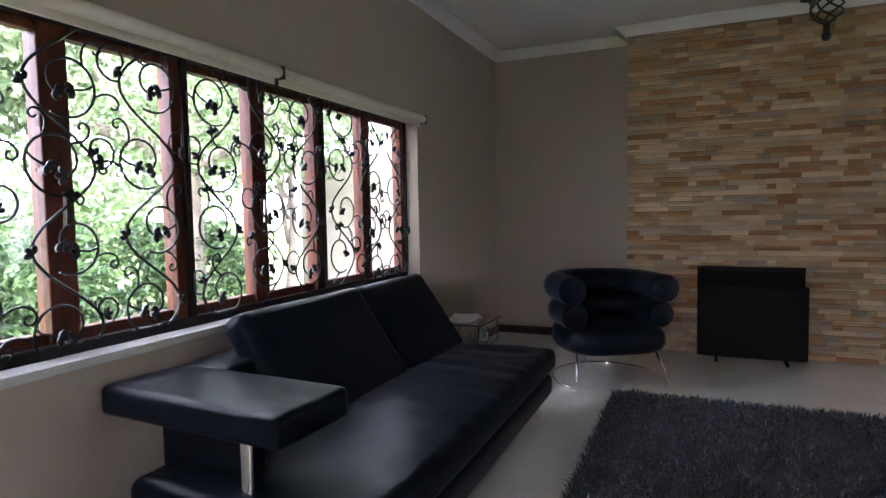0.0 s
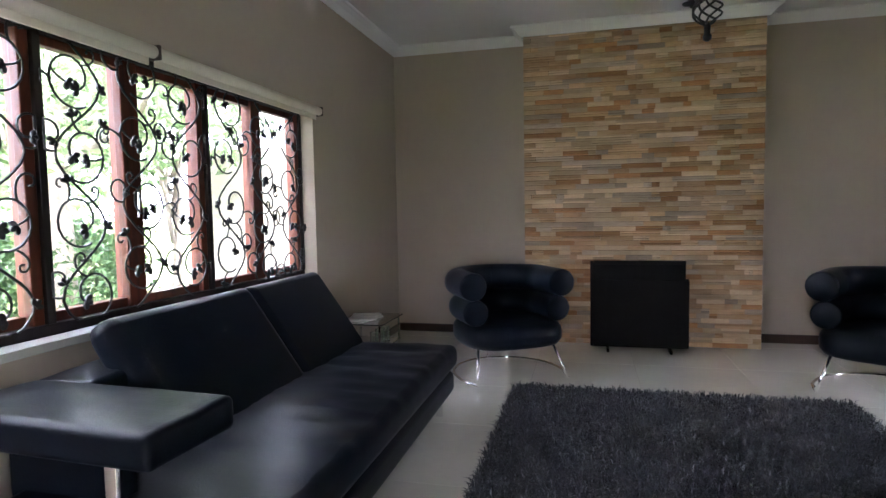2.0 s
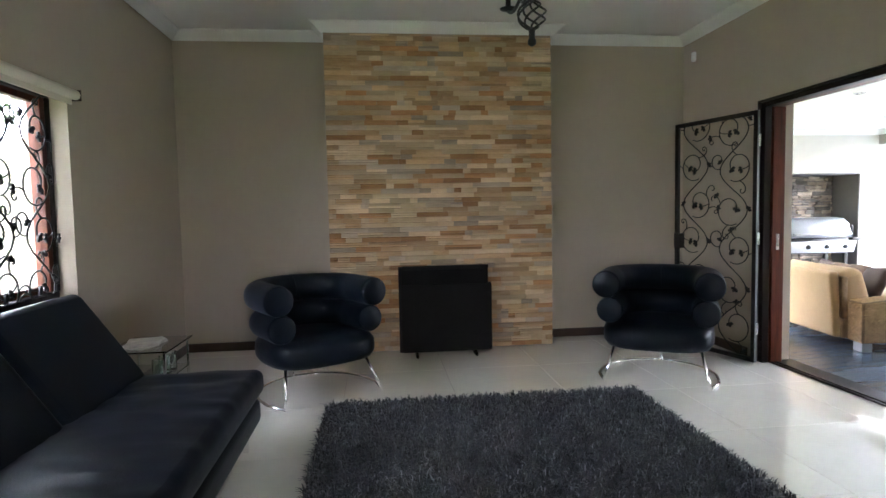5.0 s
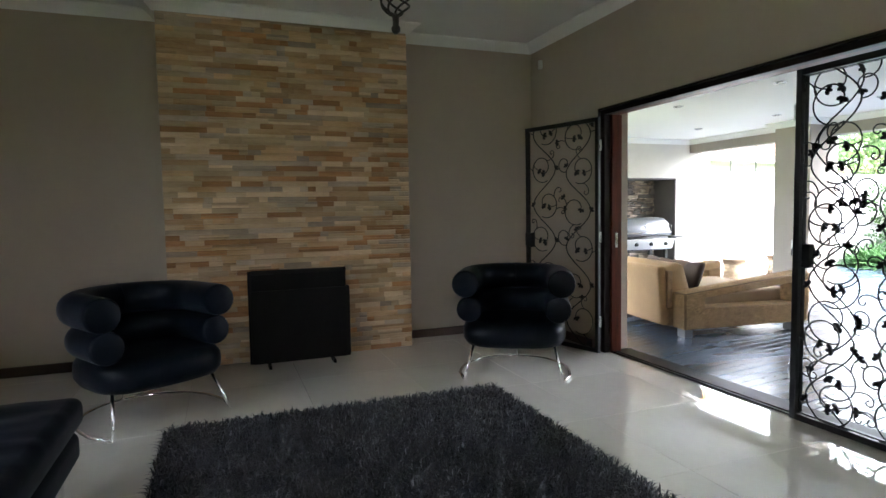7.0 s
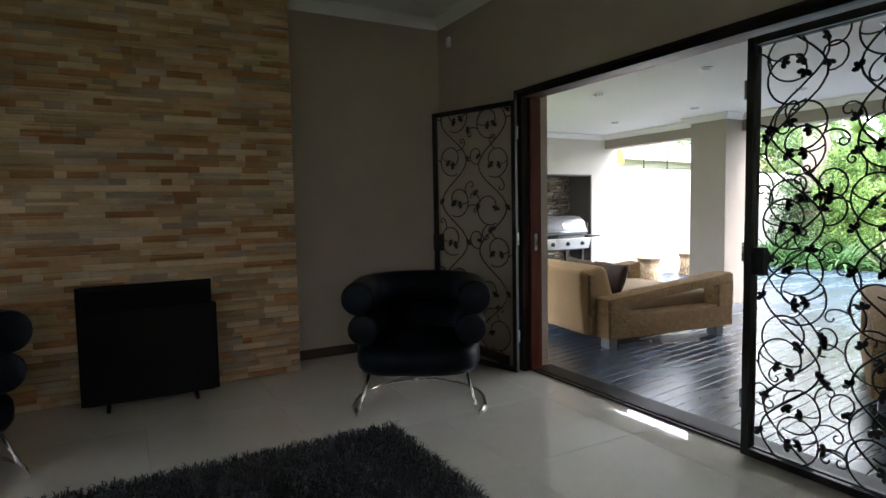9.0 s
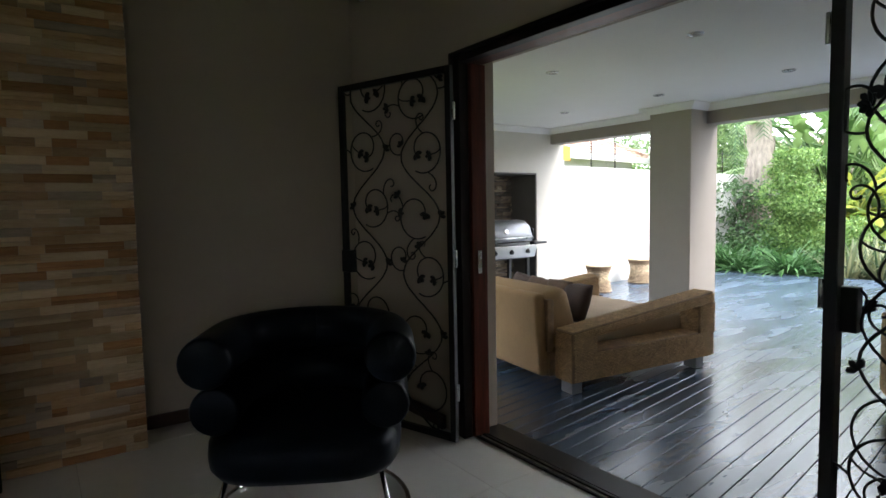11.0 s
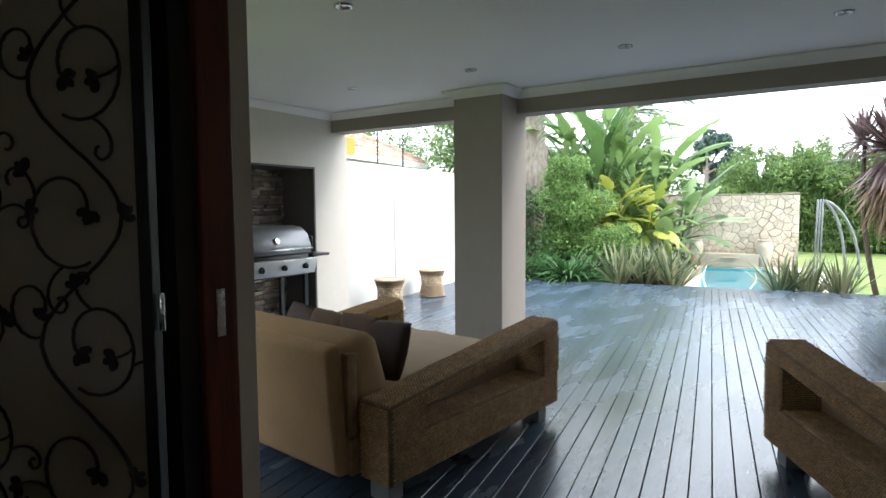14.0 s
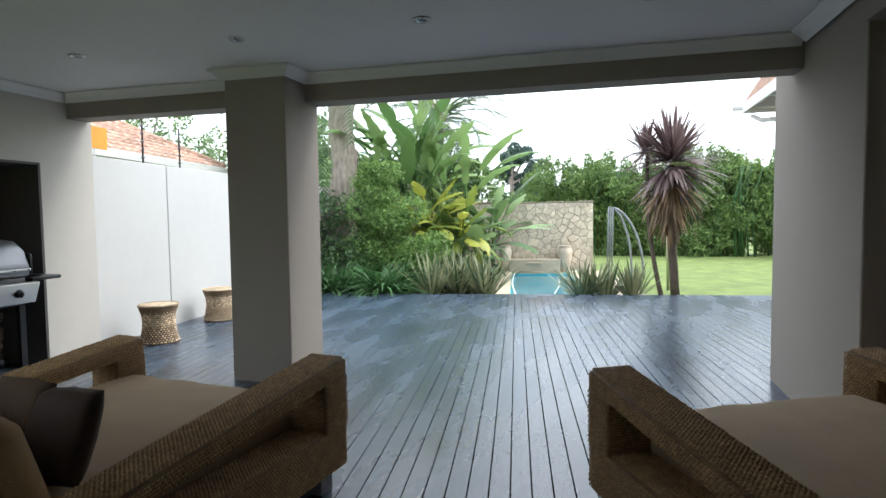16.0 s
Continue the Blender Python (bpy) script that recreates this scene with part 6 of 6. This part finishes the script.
def ledge_piece(bm, x0, x1, z0, z1, out):
    """A split stone strip: an uneven front with chamfered arrises."""
    yb, yf = FY + 0.012, FY - out
    n_ = max(2, int((x1 - x0) / 0.09))
    rows_ = []
    for i in range(n_ + 1):
        x = x0 + (x1 - x0) * i / n_
        e_ = 0.004 if i in (0, n_) else 0
        w_ = rs_.uniform(-0.002, 0.002)
        rows_.append([bm.verts.new((x, yb, z0)), bm.verts.new((x, yf + 0.004 + e_, z0)), bm.verts.new((x, yf + w_ + e_, z0 + 0.006)), bm.verts.new((x, yf + w_ * 0.5 + e_, z1 - 0.006)), bm.verts.new((x, yf + 0.004 + e_, z1)), bm.verts.new((x, yb, z1))])
    for a, b in zip(rows_, rows_[1:]):
        for j in range(5):
            bm.faces.new((a[j], b[j], b[j + 1], a[j + 1]))
    bm.faces.new(rows_[0])
    bm.faces.new(rows_[-1][::-1])


rest = [bmesh.new() for _ in LEDGE]
made = 0
z = 0.0
while z < ztop - 0.004:
    h = min(RH, ztop - z)
    x = FX0
    while x < FX1 - 0.001:
        ln_ = rs_.choice((0.07, 0.11, 0.15, 0.19, 0.24, 0.30, 0.36))
        x1 = min(FX1, x + ln_)
        if FX1 - x1 < 0.05:
            x1 = FX1
        g = rs_.choices((0, 1, 2, 3), (4, 5, 1.6, 2))[0]
        split = rs_.random() < 0.22 and h > 0.04
        out = rs_.uniform(0.002, 0.016)
        near = 0.80 < z < 2.15 and made < 300 and FX0 + 0.3 < x < FX1 - 0.2
        for za, zb in (((z, z + h / 2), (z + h / 2, z + h)) if split else ((z, z + h),)):
            if near and made < 300:
                bm = bmesh.new()
                ledge_piece(bm, x + 0.0008, x1 - 0.0008, za + 0.0006, zb - 0.0006, out)
                part("stone", bm, LEDGE[g], breast)
                made += 1
            else:
                ledge_piece(rest[g], x + 0.0008, x1 - 0.0008, za + 0.0006, zb - 0.0006, rs_.uniform(0.002, 0.016))
        x = x1
    z += h
for bm, mt in zip(rest, LEDGE):
    tagged(part("stone_courses", bm, mt, breast, "split sandstone strips"), kind="stuff")

# stacked slate in the braai niche
SLATE = [material("stacked slate", c, 0.75, grain=0.35, scale=9, vary=0.3, bump=0.6, bump_scale=40) for c in ((0.26, 0.21, 0.16), (0.36, 0.30, 0.23), (0.17, 0.15, 0.13))]
lining = bpy.data.objects["niche_lining"]
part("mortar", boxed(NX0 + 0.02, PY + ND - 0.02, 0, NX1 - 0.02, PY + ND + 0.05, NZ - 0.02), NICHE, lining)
z = 0.0
while z < NZ - 0.05:
    h = min(rs_.uniform(0.03, 0.065), NZ - 0.022 - z)
    x = NX0 + 0.022
    while x < NX1 - 0.03:
        x1 = min(NX1 - 0.022, x + rs_.uniform(0.07, 0.26))
        ob_bm = boxed(x + 0.004, PY + ND - 0.02 - rs_.uniform(0.01, 0.05), z + 0.004 + rs_.uniform(0, 0.006), x1 - 0.004, PY + ND - 0.018, z + h - 0.003, 0.007, 1)
        for v in ob_bm.verts:
            v.co += Vector((rs_.uniform(-1, 1), rs_.uniform(-1, 1), rs_.uniform(-1, 1))) * 0.009
        part("stone", ob_bm, rs_.choice(SLATE), lining)
        x = x1
    z += h

# random rubble pool wall
RUBBLE = material("pale sandstone rubble", (0.56, 0.49, 0.385), 0.85, grain=0.25, scale=5, vary=0.13, bump=0.5, bump_scale=30)
MORTAR = material("dark mortar", (0.24, 0.205, 0.155), 0.95, grain=0.2, scale=10)
pw = thing("pool_wall", "pale random-rubble stone wall at the pool end", "wall", DK @ pose(5.46, 0, 0), kind="structure")
W0, W1, WH = -1.13, 2.35, 1.55
part("core", boxed(0.0, W0, -0.2, 0.30, W1, WH, 0.01, 1), MORTAR, pw, "dark mortar core")


def cell_of(k, sites, rect):
    """The part of a rectangle that lies nearer to one site than to any other."""
    poly = list(rect)
    sx, sz = sites[k]
    for j in sorted(range(len(sites)), key=lambda q: (sites[q][0] - sx) ** 2 + (sites[q][1] - sz) ** 2)[1:16]:
        mx, mz = (sites[j][0] + sx) / 2, (sites[j][1] + sz) / 2
        nx, nz = sites[j][0] - sx, sites[j][1] - sz
        cut = []
        for (ax, az), (bx_, bz_) in zip(poly, poly[1:] + poly[:1]):
            da, db = (ax - mx) * nx + (az - mz) * nz, (bx_ - mx) * nx + (bz_ - mz) * nz
            if da <= 0:
                cut.append((ax, az))
            if da * db < 0:
                t_ = da / (da - db)
                cut.append((ax + (bx_ - ax) * t_, az + (bz_ - az) * t_))
        poly = cut
    return poly


sites = []
while len(sites) < 285:
    c_ = (rs_.uniform(W0, W1), rs_.uniform(-0.14, WH))
    if all((c_[0] - a) ** 2 + ((c_[1] - b) * 1.25) ** 2 > 0.0075 for a, b in sites[-120:]):
        sites.append(c_)
for k in range(len(sites)):
    q = cell_of(k, sites, [(W0, -0.14), (W1, -0.14), (W1, WH), (W0, WH)])
    if len(q) < 3:
        continue
    cx, cz = sum(p[0] for p in q) / len(q), sum(p[1] for p in q) / len(q)
    q = [(cx + (a - cx) * 0.94, cz + (b - cz) * 0.94) for a, b in q]
    o = rs_.uniform(0.014, 0.035)
    bm = bmesh.new()
    bk = [bm.verts.new((0.002, a, b)) for a, b in q]
    md = [bm.verts.new((-o * 0.7, a, b)) for a, b in q]
    fr = [bm.verts.new((-o + rs_.uniform(-0.004, 0.004), cx + (a - cx) * 0.88, cz + (b - cz) * 0.88)) for a, b in q]
    n_ = len(q)
    for i in range(n_):
        t = (i + 1) % n_
        bm.faces.new((bk[i], bk[t], md[t], md[i]))
        bm.faces.new((md[i], md[t], fr[t], fr[i]))
    bm.faces.new(fr)
    bmesh.ops.recalc_face_normals(bm, faces=bm.faces)
    part("stone", bm, RUBBLE, pw)
for i in range(10):
    a, b = W0 + (W1 - W0) * i / 10, W0 + (W1 - W0) * (i + 1) / 10
    part("cap_stone", boxed(-0.03, a + 0.004, WH, 0.33, b - 0.004, WH + 0.03 + rs_.uniform(0, 0.03), 0.012, 1), MORTAR, pw, "dark weathered cap stone")
